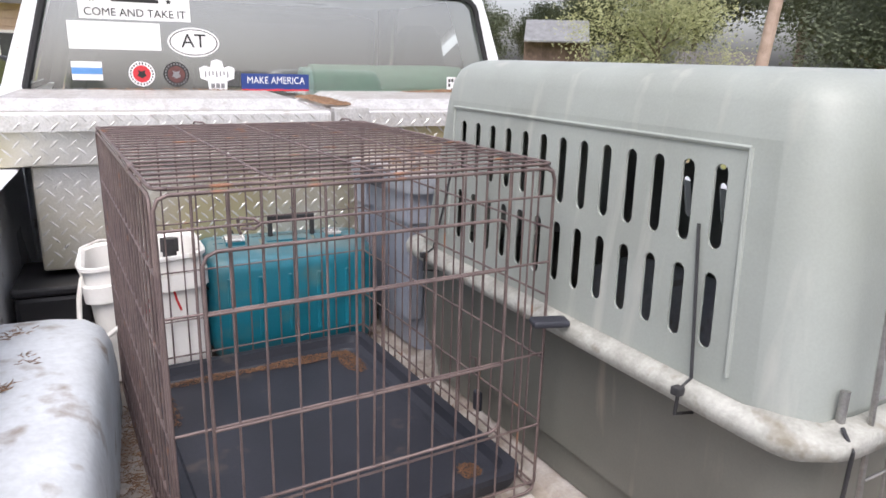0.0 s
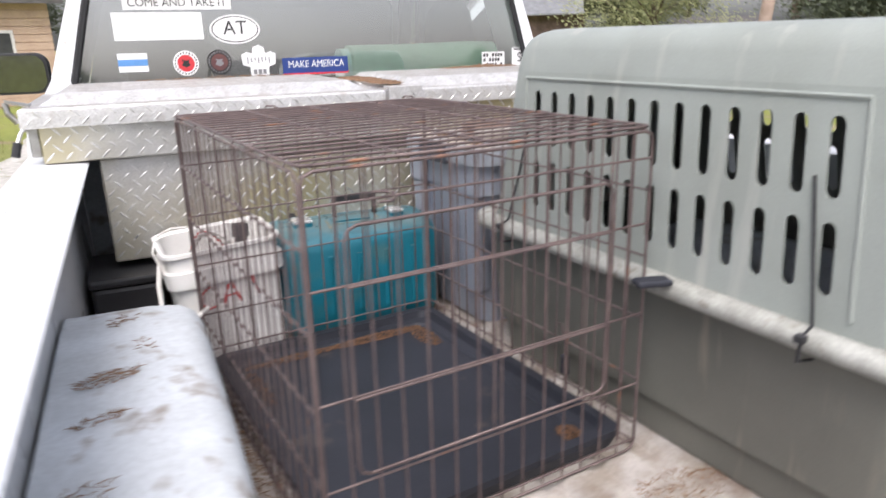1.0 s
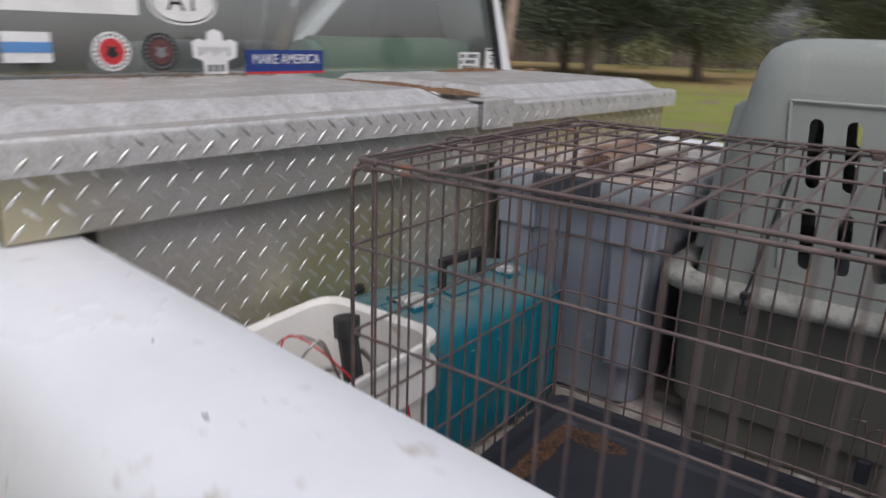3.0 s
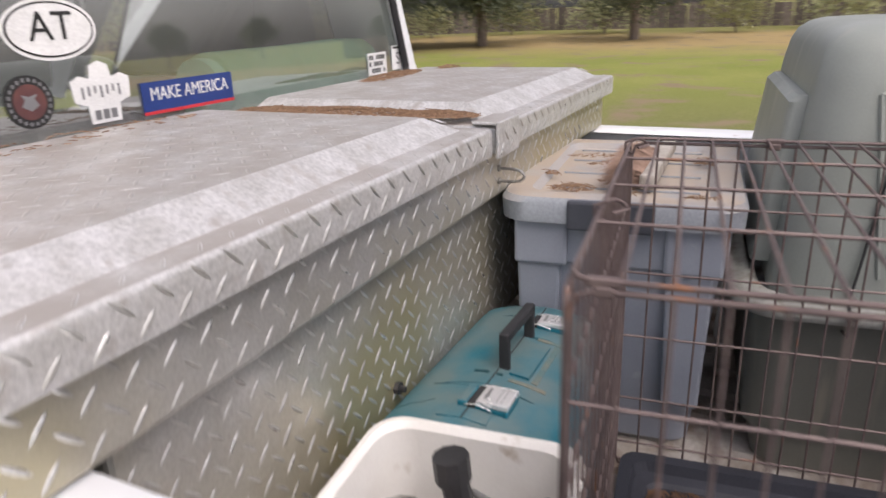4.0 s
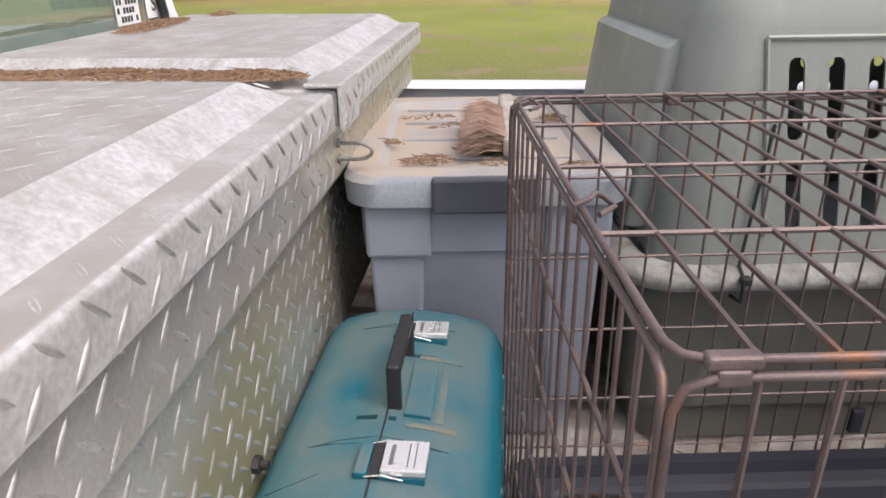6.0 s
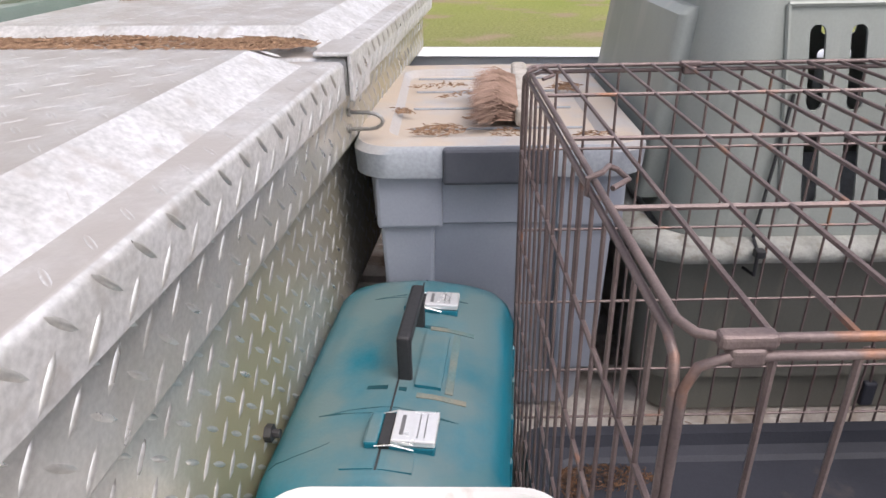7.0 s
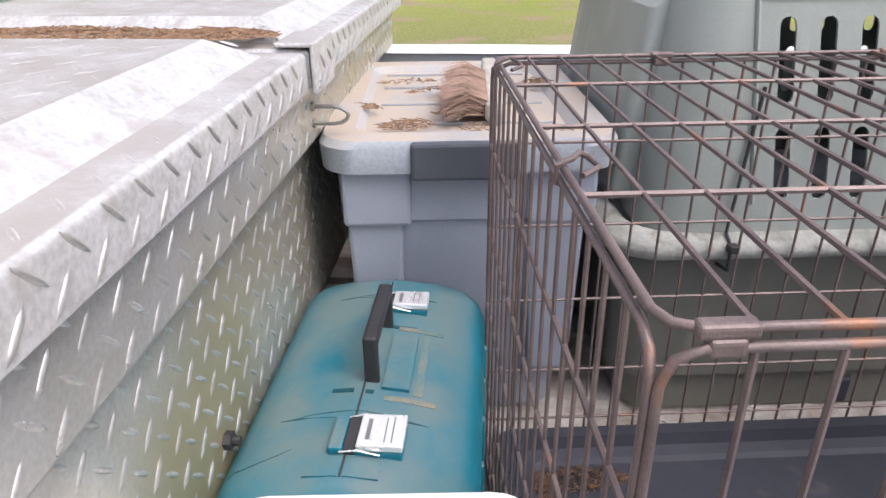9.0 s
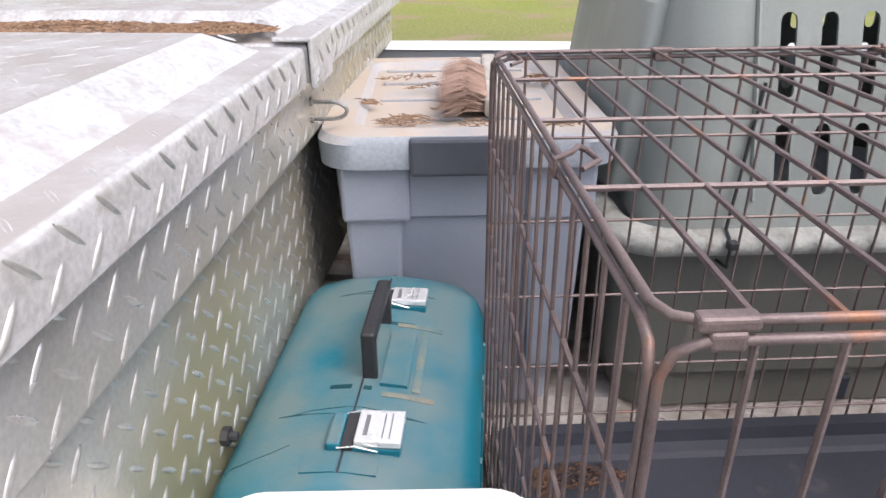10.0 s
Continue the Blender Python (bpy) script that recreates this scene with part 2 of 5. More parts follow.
def ground_material():
    m = bpy.data.materials.new("grass_ground")
    m.use_nodes = True
    n, l = m.node_tree.nodes, m.node_tree.links
    p = n["Principled BSDF"]
    geo = n.new("ShaderNodeNewGeometry")

    def tex(sc, det=6.0):
        t = n.new("ShaderNodeTexNoise")
        t.inputs["Scale"].default_value, t.inputs["Detail"].default_value = sc, det
        l.new(geo.outputs["Position"], t.inputs["Vector"])
        return t.outputs[0]

    def mix(src, lo, hi, ca, cb):
        r = n.new("ShaderNodeMapRange")
        r.inputs[1].default_value, r.inputs[2].default_value = lo, hi
        l.new(src, r.inputs[0])
        x = n.new("ShaderNodeMix")
        x.data_type = "RGBA"
        l.new(r.outputs[0], x.inputs[0])
        for sock, c in ((x.inputs[6], ca), (x.inputs[7], cb)):
            if isinstance(c, tuple):
                sock.default_value = (*c, 1)
            else:
                l.new(c, sock)
        return x.outputs[2]

    green = mix(tex(0.35), 0.35, 0.65, (0.235, 0.265, 0.065), (0.31, 0.31, 0.10))
    blades = mix(tex(14), 0.35, 0.75, green, (0.17, 0.20, 0.055))
    # dry belt far out on the passenger side, and dry patches near the truck
    sep = n.new("ShaderNodeSeparateXYZ")
    l.new(geo.outputs["Position"], sep.inputs[0])
    wob = n.new("ShaderNodeMath")
    wob.operation = "MULTIPLY_ADD"
    l.new(tex(0.12), wob.inputs[0])
    wob.inputs[1].default_value = 14.0
    l.new(sep.outputs[0], wob.inputs[2])
    belt = mix(wob.outputs[0], 28, 36, blades, (0.36, 0.27, 0.13))
    beyond = mix(wob.outputs[0], 43, 50, belt, (0.20, 0.20, 0.07))
    tufts = mix(tex(26, 8), 0.36, 0.64, (0.10, 0.115, 0.04), (0.225, 0.215, 0.10))
    away = n.new("ShaderNodeVectorMath")
    away.operation = "LENGTH"
    l.new(geo.outputs["Position"], away.inputs[0])
    near = mix(away.outputs["Value"], 7, 15, tufts, beyond)
    patch = mix(tex(0.9, 8), 0.54, 0.66, near, (0.25, 0.20, 0.13))
    l.new(patch, p.inputs["Base Color"])
    p.inputs["Roughness"].default_value = 0.95
    p.inputs["Specular IOR Level"].default_value = 0.1
    bp = n.new("ShaderNodeBump")
    bp.inputs["Strength"].default_value, bp.inputs["Distance"].default_value = 0.8, 0.05
    l.new(tex(18), bp.inputs["Height"])
    l.new(bp.outputs[0], p.inputs["Normal"])
    return m


GROUND = ground_material()
GRAVEL = surf("pale_gravel", (0.50, 0.48, 0.44), (0.36, 0.34, 0.30), 8, 0.95, 0, 0.8, 40, (0.17, 0.18, 0.08), 3, 0.45)


# ---- building helpers ----
def link_mesh(name, verts, faces, material, parent=None, label="", smooth=False):
    me = bpy.data.meshes.new(name)
    me.from_pydata([tuple(v) for v in verts], [], faces)
    me.materials.append(material)
    if smooth:
        me.polygons.foreach_set("use_smooth", [True] * len(me.polygons))
    me.update()
    ob = new(name, me)
    ob.parent = parent
    if label:
        ob["label"] = label
    return ob


def part(name, bm, material, parent=None, label="", smooth=False, sharp=0):
    bmesh.ops.recalc_face_normals(bm, faces=bm.faces)
    me = bpy.data.meshes.new(name)
    bm.to_mesh(me)
    bm.free()
    me.materials.append(material)
    if smooth or sharp:
        me.polygons.foreach_set("use_smooth", [True] * len(me.polygons))
    if sharp:
        me.set_sharp_from_angle(angle=radians(sharp))
    ob = new(name, me)
    ob.parent = parent
    if label:
        ob["label"] = label
    return ob


def thing(name, m, label, category, group="", kind=""):
    ob = new(name)
    ob.empty_display_size = 0.1
    ob.matrix_world = m
    return tagged(ob, label, category, group, kind)


def box(bm, x0, x1, y0, y1, z0, z1, bevel=0.0, seg=2, taper=1.0):
    g = bmesh.ops.create_cube(bm, size=1.0)["verts"]
    for v in g:
        k = taper if v.co.z < 0 else 1.0
        v.co = Vector(((x0 + x1) / 2 + v.co.x * (x1 - x0) * k, (y0 + y1) / 2 + v.co.y * (y1 - y0) * k, (z0 + z1) / 2 + v.co.z * (z1 - z0)))
    if bevel:
        es = list({e for v in g for e in v.link_edges})
        bmesh.ops.bevel(bm, geom=es, offset=bevel, segments=seg, profile=0.5, affect="EDGES")
    return bm


def boxed(*a, **k):
    return box(bmesh.new(), *a, **k)


def tube(bm, pts, r, seg=6, r_end=None):
    """A round rod along pts, closed at its ends."""
    pts = [Vector(p) for p in pts]
    rings = []
    for i, p in enumerate(pts):
        d = (pts[min(i + 1, len(pts) - 1)] - pts[max(i - 1, 0)]).normalized()
        a = d.orthogonal().normalized() if i == 0 else (ref - d * ref.dot(d)).normalized()
        ref = a
        b = d.cross(a)
        rad = r if r_end is None else r + (r_end - r) * i / max(1, len(pts) - 1)
        rings.append([bm.verts.new(p + (a * math.cos(2 * math.pi * k / seg) + b * math.sin(2 * math.pi * k / seg)) * rad) for k in range(seg)])
    for r0, r1 in zip(rings, rings[1:]):
        for k in range(seg):
            bm.faces.new((r0[k], r0[(k + 1) % seg], r1[(k + 1) % seg], r1[k]))
    bm.faces.new(rings[0][::-1])
    bm.faces.new(rings[-1])
    return bm


def rod(*pts, r=0.002, seg=6):
    return tube(bmesh.new(), pts, r, seg)


def rounded_ring(x0, x1, y0, y1, rad, z, n=6):
    out = []
    for cx, cy, a0 in ((x1 - rad, y1 - rad, 0), (x0 + rad, y1 - rad, 90), (x0 + rad, y0 + rad, 180), (x1 - rad, y0 + rad, 270)):
        for k in range(n + 1):
            a = radians(a0 + 90 * k / n)
            out.append((cx + rad * math.cos(a), cy + rad * math.sin(a), z))
    return out


def loft(bm, rings, cap0=True, cap1=True, skip=lambda i, k: False):
    vs = [[bm.verts.new(p) for p in r] for r in rings]
    n = len(vs[0])
    for i, (a, b) in enumerate(zip(vs, vs[1:])):
        for k in range(n):
            if not skip(i, k):
                bm.faces.new((a[k], a[(k + 1) % n], b[(k + 1) % n], b[k]))
    if cap0:
        bm.faces.new(vs[0][::-1])
    if cap1:
        bm.faces.new(vs[-1])
    return bm


def extrude_profile(bm, prof, y0, y1, closed=True, steps=1):
    """A profile of (x, z) drawn along y."""
    rows = [[bm.verts.new((x, y0 + (y1 - y0) * s / steps, z)) for x, z in prof] for s in range(steps + 1)]
    n = len(prof)
    for a, b in zip(rows, rows[1:]):
        for k in range(n if closed else n - 1):
            bm.faces.new((a[k], a[(k + 1) % n], b[(k + 1) % n], b[k]))
    if closed:
        bm.faces.new(rows[0][::-1])
        bm.faces.new(rows[-1])
    return bm


def holed_panel(outer, holes, lift, thick):
    """A flat sheet with holes: outlines in (u, v), laid into space by lift(u, v, depth)."""
    bm = bmesh.new()
    loops = []
    for loop in [outer] + holes:
        vs = [bm.verts.new((u, v, 0)) for u, v in loop]
        loops.append(vs)
        for a, b in zip(vs, vs[1:] + vs[:1]):
            bm.edges.new((a, b))
    bmesh.ops.triangle_fill(bm, use_beauty=True, edges=bm.edges[:])
    front = {v: v.co.copy() for v in bm.verts}
    back = {v: bm.verts.new((v.co.x, v.co.y, thick)) for v in list(front)}
    for f in list(bm.faces):
        bm.faces.new([back[v] for v in reversed(f.verts)])
    for vs in loops:
        for a, b in zip(vs, vs[1:] + vs[:1]):
            bm.faces.new((a, b, back[b], back[a]))
    for v in bm.verts:
        v.co = Vector(lift(v.co.x, v.co.y, v.co.z))
    return bm


def slot_loop(u, v0, v1, w, n=5):
    r = w / 2
    pts = [(u + r * math.cos(radians(a)), v1 - r + r * math.sin(radians(a))) for a in [180 * k / n for k in range(n + 1)]]
    return pts + [(u - r * math.cos(radians(a)), v0 + r - r * math.sin(radians(a))) for a in [180 * k / n for k in range(n + 1)]]


def treads(name, patches, material, parent, L=.0158, w=.0027, h=.0024):
    """Raised tread bars, alternately turned, on flat patches (origin, u direction, v direction, u length, v length)."""
    V, F = [], []
    rng = random.Random(5)
    for o, u, v, lu, lv in patches:
        o, u, v = Vector(o), Vector(u).normalized(), Vector(v).normalized()
        nrm = u.cross(v)
        pitch = 0.0405
        for i in range(int(2 * lu / pitch)):
            for j in range(int(2 * lv / pitch)):
                if (i + j) % 2:
                    continue
                c = o + u * (i * .5 + 0.3 + rng.uniform(-.02, .02)) * pitch + v * (j * .5 + 0.28) * pitch
                d = (u + v * (-1 if i % 2 else 1)).normalized()
                e = nrm.cross(d)
                q, hh = L * rng.uniform(.9, 1.08), h * rng.uniform(.75, 1.1)
                k = len(V)
                V += [c - d * q, c + d * q, c - e * w, c + e * w, c - d * q * .5 + nrm * hh, c + d * q * .5 + nrm * hh, c - d * q * .55 - e * w * .8, c + d * q * .55 - e * w * .8, c + d * q * .55 + e * w * .8, c - d * q * .55 + e * w * .8]
                F += [(k, k + 6, k + 4), (k, k + 4, k + 9), (k + 6, k + 2, k + 5, k + 4), (k + 2, k + 7, k + 5), (k + 7, k + 1, k + 5), (k + 1, k + 8, k + 5), (k + 8, k + 3, k + 4, k + 5), (k + 3, k + 9, k + 4)]
    ob = link_mesh(name, V, F, material, parent, smooth=True)
    ob["kind"] = "stuff"
    return ob


def needle_litter(label, spots, seed, material=None, size=1.0):
    """Loose pine needles and crumbs lying in heaps: spots of (x, y, z, rx, ry, count, turn)."""
    rng = random.Random(seed)
    bm = bmesh.new()
    for x, y, z, rx, ry, count, turn in spots:
        for _ in range(int(count * 1.9 / size)):
            a, q = rng.uniform(0, 2 * math.pi), math.sqrt(rng.random())
            lx, ly = q * rx * math.cos(a), q * ry * math.sin(a)
            cx = x + lx * math.cos(turn) - ly * math.sin(turn)
            cy = y + lx * math.sin(turn) + ly * math.cos(turn)
            h = z + 0.001 + rng.random() * 0.010 * (1 - q)
            L, t = rng.uniform(0.005, 0.024) * size, rng.uniform(0, math.pi)
            d = Vector((math.cos(t), math.sin(t), rng.uniform(-.05, .1)))
            w = Vector((-d.y, d.x, 0)) * rng.uniform(0.0003, 0.0008)
            b = Vector((cx, cy, h))
            mid = b + d * L * .5 + Vector((-d.y, d.x, 0)) * rng.uniform(-.004, .004)
            e = b + d * L
            v = [bm.verts.new(p) for p in (b - w, b + w, mid + w, mid - w, e, mid + Vector((0, 0, .0015)), b + Vector((0, 0, .0012)))]
            bm.faces.new((v[0], v[3], v[5], v[6]))
            bm.faces.new((v[6], v[5], v[2], v[1]))
            bm.faces.new((v[3], v[4], v[5]))
            bm.faces.new((v[5], v[4], v[2]))
    ob = part("pine_litter", bm, material or NEEDLES)
    return tagged(ob, label, "pine litter", kind="stuff")


def lettering(text, size, material, parent, m, name="lettering", width=None):
    cu = bpy.data.curves.new("letters", "FONT")
    cu.body, cu.size, cu.align_x, cu.align_y, cu.extrude = text, size, "CENTER", "CENTER", 0.0004
    tmp = bpy.data.objects.new("letters", cu)
    scene.collection.objects.link(tmp)
    me = bpy.data.meshes.new_from_object(tmp.evaluated_get(bpy.context.evaluated_depsgraph_get()))
    bpy.data.objects.remove(tmp)
    if width:
        xs = [v.co.x for v in me.vertices]
        k = width / (max(xs) - min(xs))
        for v in me.vertices:
            v.co.x *= k
    me.materials.clear()
    me.materials.append(material)
    ob = new(name, me)
    ob.parent = parent
    ob.matrix_local = m
    return ob


FLOOR = 0.85      # bed floor
RAIL = 1.325      # top of the bed rails
TURN = 6.5        # the crate, kennel and tote stand a little askew

# ---- ground ----
bm = bmesh.new()
bmesh.ops.create_grid(bm, x_segments=60, y_segments=60, size=400)
for v in bm.verts:
    far = max(0.0, v.co.xy.length - 15)
    v.co.z = 0.04 * noise.noise(v.co * 0.07) * min(1, far / 20)
tagged(part("ground", bm, GROUND, smooth=True), "mown grass field with dry brown patches", "ground", kind="structure")
bm = bmesh.new()
prof = [(-2.5 + 0.15 * k, 0.012 + 0.02 * math.sin(math.pi * k / 8)) for k in range(9)]
extrude_profile(bm, prof + [(-1.3, -0.05), (-2.5, -0.05)], 2.5, 60, True, 160)
for v in bm.verts:
    v.co.x += 0.25 * noise.noise(Vector((v.co.x * 2, v.co.y * .8, 0)))
tagged(part("road", bm, GRAVEL, smooth=True), "pale gravel drive running beside the truck", "gravel drive", kind="structure")

# ---- pickup truck ----
truck = thing("pickup_truck", pose(0, 0, 0), "white pickup truck with dented scratched bed rails, parked on grass", "pickup truck")


def bed_side(sign):
    prof = [(-.835, .74), (-.845, 1.255), (-.838, 1.266), (-.818, 1.298), (-.794, 1.314), (-.777, 1.3205), (-.783, 1.3245), (-.84, 1.327), (-.875, 1.327), (-.91, 1.323), (-.935, 1.313), (-.955, 1.296), (-.97, 1.27),
            (-.981, 1.235), (-.988, 1.20), (-.991, 1.18), (-.998, 1.17), (-1.005, 1.164), (-1.010, 1.15), (-1.014, 1.11), (-1.016, 1.02), (-1.016, .9), (-1.01, .72), (-1.005, .6), (-.985, .55), (-.93, .55), (-.93, .74)]
    b = bmesh.new()
    extrude_profile(b, [(sign * -(x - (.022 if sign > 0 and x > -.815 else 0)), z) for x, z in prof], -2.02, .575, True, 40)
    for v in b.verts:
        if v.co.z > 1.2 and abs(v.co.x) > .8:
            v.co.z += 0.0015 * noise.noise(v.co * 4)
        if v.co.z < 1.16 and abs(v.co.x) > .95:       # swelling over the wheel
            v.co.x += sign * 0.004 * math.exp(-((v.co.y + .82) / .45) ** 2) * min(1, (1.17 - v.co.z) / .15)
    return part("bed_side", b, WHITE_PAINT, truck, sharp=50)


left_side = bed_side(-1)
bed_side(1)


def rail_top(x):
    """Height of the driver's rail across its rounded top."""
    line = ((-.783, 1.3245), (-.84, 1.327), (-.875, 1.327), (-.91, 1.323), (-.935, 1.313), (-.955, 1.296), (-.97, 1.27))
    for (xa, za), (xb, zb) in zip(line, line[1:]):
        if xb <= x <= xa:
            return za + (zb - za) * (x - xa) / (xb - xa)
    return 1.26


# chips through the paint on the driver's rail
rng = random.Random(21)
for x, y, r in ((-.873, -1.19, .006), (-.873, -1.223, .008), (-.885, -1.248, .007), (-.876, -1.018, .007), (-.871, -.749, .005), (-.868, -.777, .005), (-.884, -.804, .005), (-.889, -.495, .005), (-.926, -.948, .004), (-.936, -.966, .003), (-.943, -.985, .004), (-.948, -1.003, .003), (-.862, -1.295, .008), (-.806, -1.336, .010), (-.85, -1.42, .006), (-.86, -.35, .003)):
    pts = [(x + r * .5 * rng.uniform(.5, 1.1) * math.cos(k * .7), y + r * .6 * rng.uniform(.5, 1.6) * math.sin(k * .7)) for k in range(9)]
    b = bmesh.new()
    loft(b, [[(px, py, 1.300) for px, py in pts], [(px, py, rail_top(px) + .0007) for px, py in pts]])
    part("paint_chip", b, CHIP, left_side, "dark chip in the paint")

bm = bmesh.new()
prof = [(-.835, FLOOR - .06)]
x = -.835
while x < .80:
    prof += [(x, FLOOR - .012), (x + .03, FLOOR - .012), (x + .04, FLOOR), (x + .095, FLOOR), (x + .105, FLOOR - .012)]
    x += .105
prof += [(.835, FLOOR - .012), (.835, FLOOR - .06)]
extrude_profile(bm, prof, -2.02, .575)
part("bed_floor", bm, BED_FLOOR, truck, "ribbed bed floor with worn paint and dirt")
part("bulkhead", boxed(-.835, .835, .535, .57, FLOOR - .05, 1.32, .008), BED_PAINT, truck)


def tailgate():
    part("tailgate", boxed(-.83, .83, -2.09, -2.03, .74, 1.31, .012), WHITE_PAINT, truck)


tailgate()


def wheel_well(sign):
    b = bmesh.new()
    prof = [(-1.33, FLOOR), (-1.325, .95), (-1.29, 1.03), (-1.21, 1.085), (-1.06, 1.11), (-.58, 1.11), (-.46, 1.10), (-.385, 1.065), (-.345, .99), (-.335, FLOOR)]
    rows = []
    for dx, inset, dz in ((0, 0, 0), (.15, 0, 0), (.205, .008, -.006), (.232, .022, -.02), (.245, .045, -.045), (.250, .07, -.08)):
        row = []
        for k, (y, z) in enumerate(prof):
            cy = -.86
            yy = y + (inset if y < cy else -inset) * .6
            zz = FLOOR if z == FLOOR else max(FLOOR + .01, z + dz * (1 if z > 1 else .4))
            row.append(b.verts.new((sign * (.835 - dx), yy, zz)))
        rows.append(row)
    for a, c in zip(rows, rows[1:]):
        for k in range(len(prof) - 1):
            b.faces.new((a[k], a[k + 1], c[k + 1], c[k]))
    b.faces.new(rows[-1])
    for e in b.edges:
        e.smooth = True
    ob = part("wheel_well", b, BED_PAINT, truck, "rounded wheel well with chalky chipped paint and leaf litter", smooth=True)
    return ob


wheel_well(-1)
wheel_well(1)

# cab: shell rings from sill to roof, with the rear window opening
CAB_Y = .60


def cab():
    half = [(.45, .95), (.75, .985), (1.2, .985), (1.36, .965), (1.45, .905), (1.50, .875), (1.62, .835), (1.75, .79), (1.84, .755), (1.885, .72), (1.905, .66)]
    # rear panel, with a rounded window cut through
    outer = [(x, z) for z, x in half] + [(-x, z) for z, x in reversed(half)]
    hole = []
    wl_, wr_ = 1.445, 1.835
    for (x, z, a0) in ((.665, wr_ - .07, 0), (-.665, wr_ - .07, 90), (-.76, wl_ + .05, 180), (.76, wl_ + .05, 270)):
        for k in range(6):
            a = radians(a0 + 18 * k)
            rr = .07 if z > 1.6 else .05
            hole.append((x + rr * math.cos(a), z + rr * math.sin(a)))
    bm2 = holed_panel(outer, [hole], lambda u, v, d: (u, CAB_Y + d + max(0, v - 1.4) * .03, v), .05)
    part("cab_back", bm2, WHITE_PAINT, truck)
    seal = bmesh.new()
    pts = [Vector((x, CAB_Y + (z - 1.4) * .03 - .003, z)) for x, z in hole]
    tube(seal, pts + pts[:1], .011, 6)
    ws = part("window_seal", seal, RUBBER, truck, "black rubber window seal")
    g = bmesh.new()
    vs = [g.verts.new((x, CAB_Y + .012 + (z - 1.4) * .03, z)) for x, z in hole]
    g.faces.new(vs)
    pane = part("rear_window", g, GLASS, truck, "tinted rear window covered in stickers")
    pane.visible_shadow = False
    # sides
    for s in (-1, 1):
        low = bmesh.new()
        prof = [(s * x, z) for z, x in half if z <= 1.46]
        inn = [(s * (x - .04), z) for z, x in reversed(half) if z <= 1.46]
        extrude_profile(low, prof + inn, CAB_Y + .052, 2.25, True, 6)
        part("door_skin", low, WHITE_PAINT, truck, smooth=False)
        post = bmesh.new()
        pp = [(s * x, z) for z, x in half if z >= 1.45]
        pi = [(s * (x - .05), z) for z, x in reversed(half) if z >= 1.45]
        extrude_profile(post, pp + pi, CAB_Y + .052, CAB_Y + .24)
        part("cab_pillar", post, WHITE_PAINT, truck)
        gl = bmesh.new()
        q = [(s * .888, CAB_Y + .26, 1.46), (s * .888, 1.95, 1.46), (s * .735, 1.55, 1.86), (s * .735, CAB_Y + .26, 1.86)]
        gl.faces.new([gl.verts.new(p) for p in q])
        sg = part("side_window", gl, CLEAR_GLASS, truck, "dark tinted side window")
        sg.visible_shadow = False
        sf = bmesh.new()
        tube(sf, [Vector(p) for p in q] + [Vector(q[0])], .012, 6)
        part("window_trim", sf, RUBBER, truck)
        ap = bmesh.new()
        tube(ap, [(s * .88, 2.2, 1.42), (s * .72, 1.62, 1.87)], .04, 8)
        part("windscreen_pillar", ap, CAB_DARK, truck, "dark inner trim of the windscreen pillar")
    roof = bmesh.new()
    loft(roof, [rounded_ring(-.755, .755, CAB_Y + .055, 1.70, .1, 1.845), rounded_ring(-.735, .735, CAB_Y + .055, 1.68, .1, 1.885), rounded_ring(-.66, .66, CAB_Y + .08, 1.62, .1, 1.91)])
    part("cab_roof", roof, WHITE_PAINT, truck, smooth=True)
    ws2 = bmesh.new()
    ws2.faces.new([ws2.verts.new(p) for p in ((-.85, 2.22, 1.36), (.85, 2.22, 1.36), (.70, 1.66, 1.86), (-.70, 1.66, 1.86))])
    wsp = part("windscreen", ws2, CLEAR_GLASS, truck)
    wsp.visible_shadow = False
    # dash, floor, hood
    part("dashboard", boxed(-.86, .86, 1.75, 2.2, 1.0, 1.33, .05), CAB_DARK, truck)
    part("cab_floor", boxed(-.93, .93, CAB_Y + .055, 2.2, .5, .56), CAB_DARK, truck)
    hood = bmesh.new()
    loft(hood, [rounded_ring(-.97, .97, 2.26, 3.5, .15, .5), rounded_ring(-.98, .98, 2.26, 3.5, .15, 1.0), rounded_ring(-.93, .93, 2.26, 3.45, .15, 1.17), rounded_ring(-.75, .75, 2.26, 3.38, .15, 1.24)])
    part("hood", hood, WHITE_PAINT, truck, smooth=True)
    # bench backs and head restraints
    part("bench_back", boxed(-.82, .82, .80, .95, .9, 1.40, .05, 3), SEAT, truck)
    for hx, w in ((-.48, .16), (.60, .115)):
        hb = bmesh.new()
        loft(hb, [rounded_ring(hx - w * 1.15, hx + w * 1.15, .82, .92, .045, 1.36), rounded_ring(hx - w * 1.1, hx + w * 1.1, .82, .92, .045, 1.52), rounded_ring(hx - w * .8, hx + w * .8, .83, .92, .04, 1.60 if hx < 0 else 1.70), rounded_ring(hx - w * .5, hx + w * .5, .85, .9, .02, 1.62 if hx < 0 else 1.74)])
        part("head_restraint", hb, SEAT, truck, smooth=True)


cab()


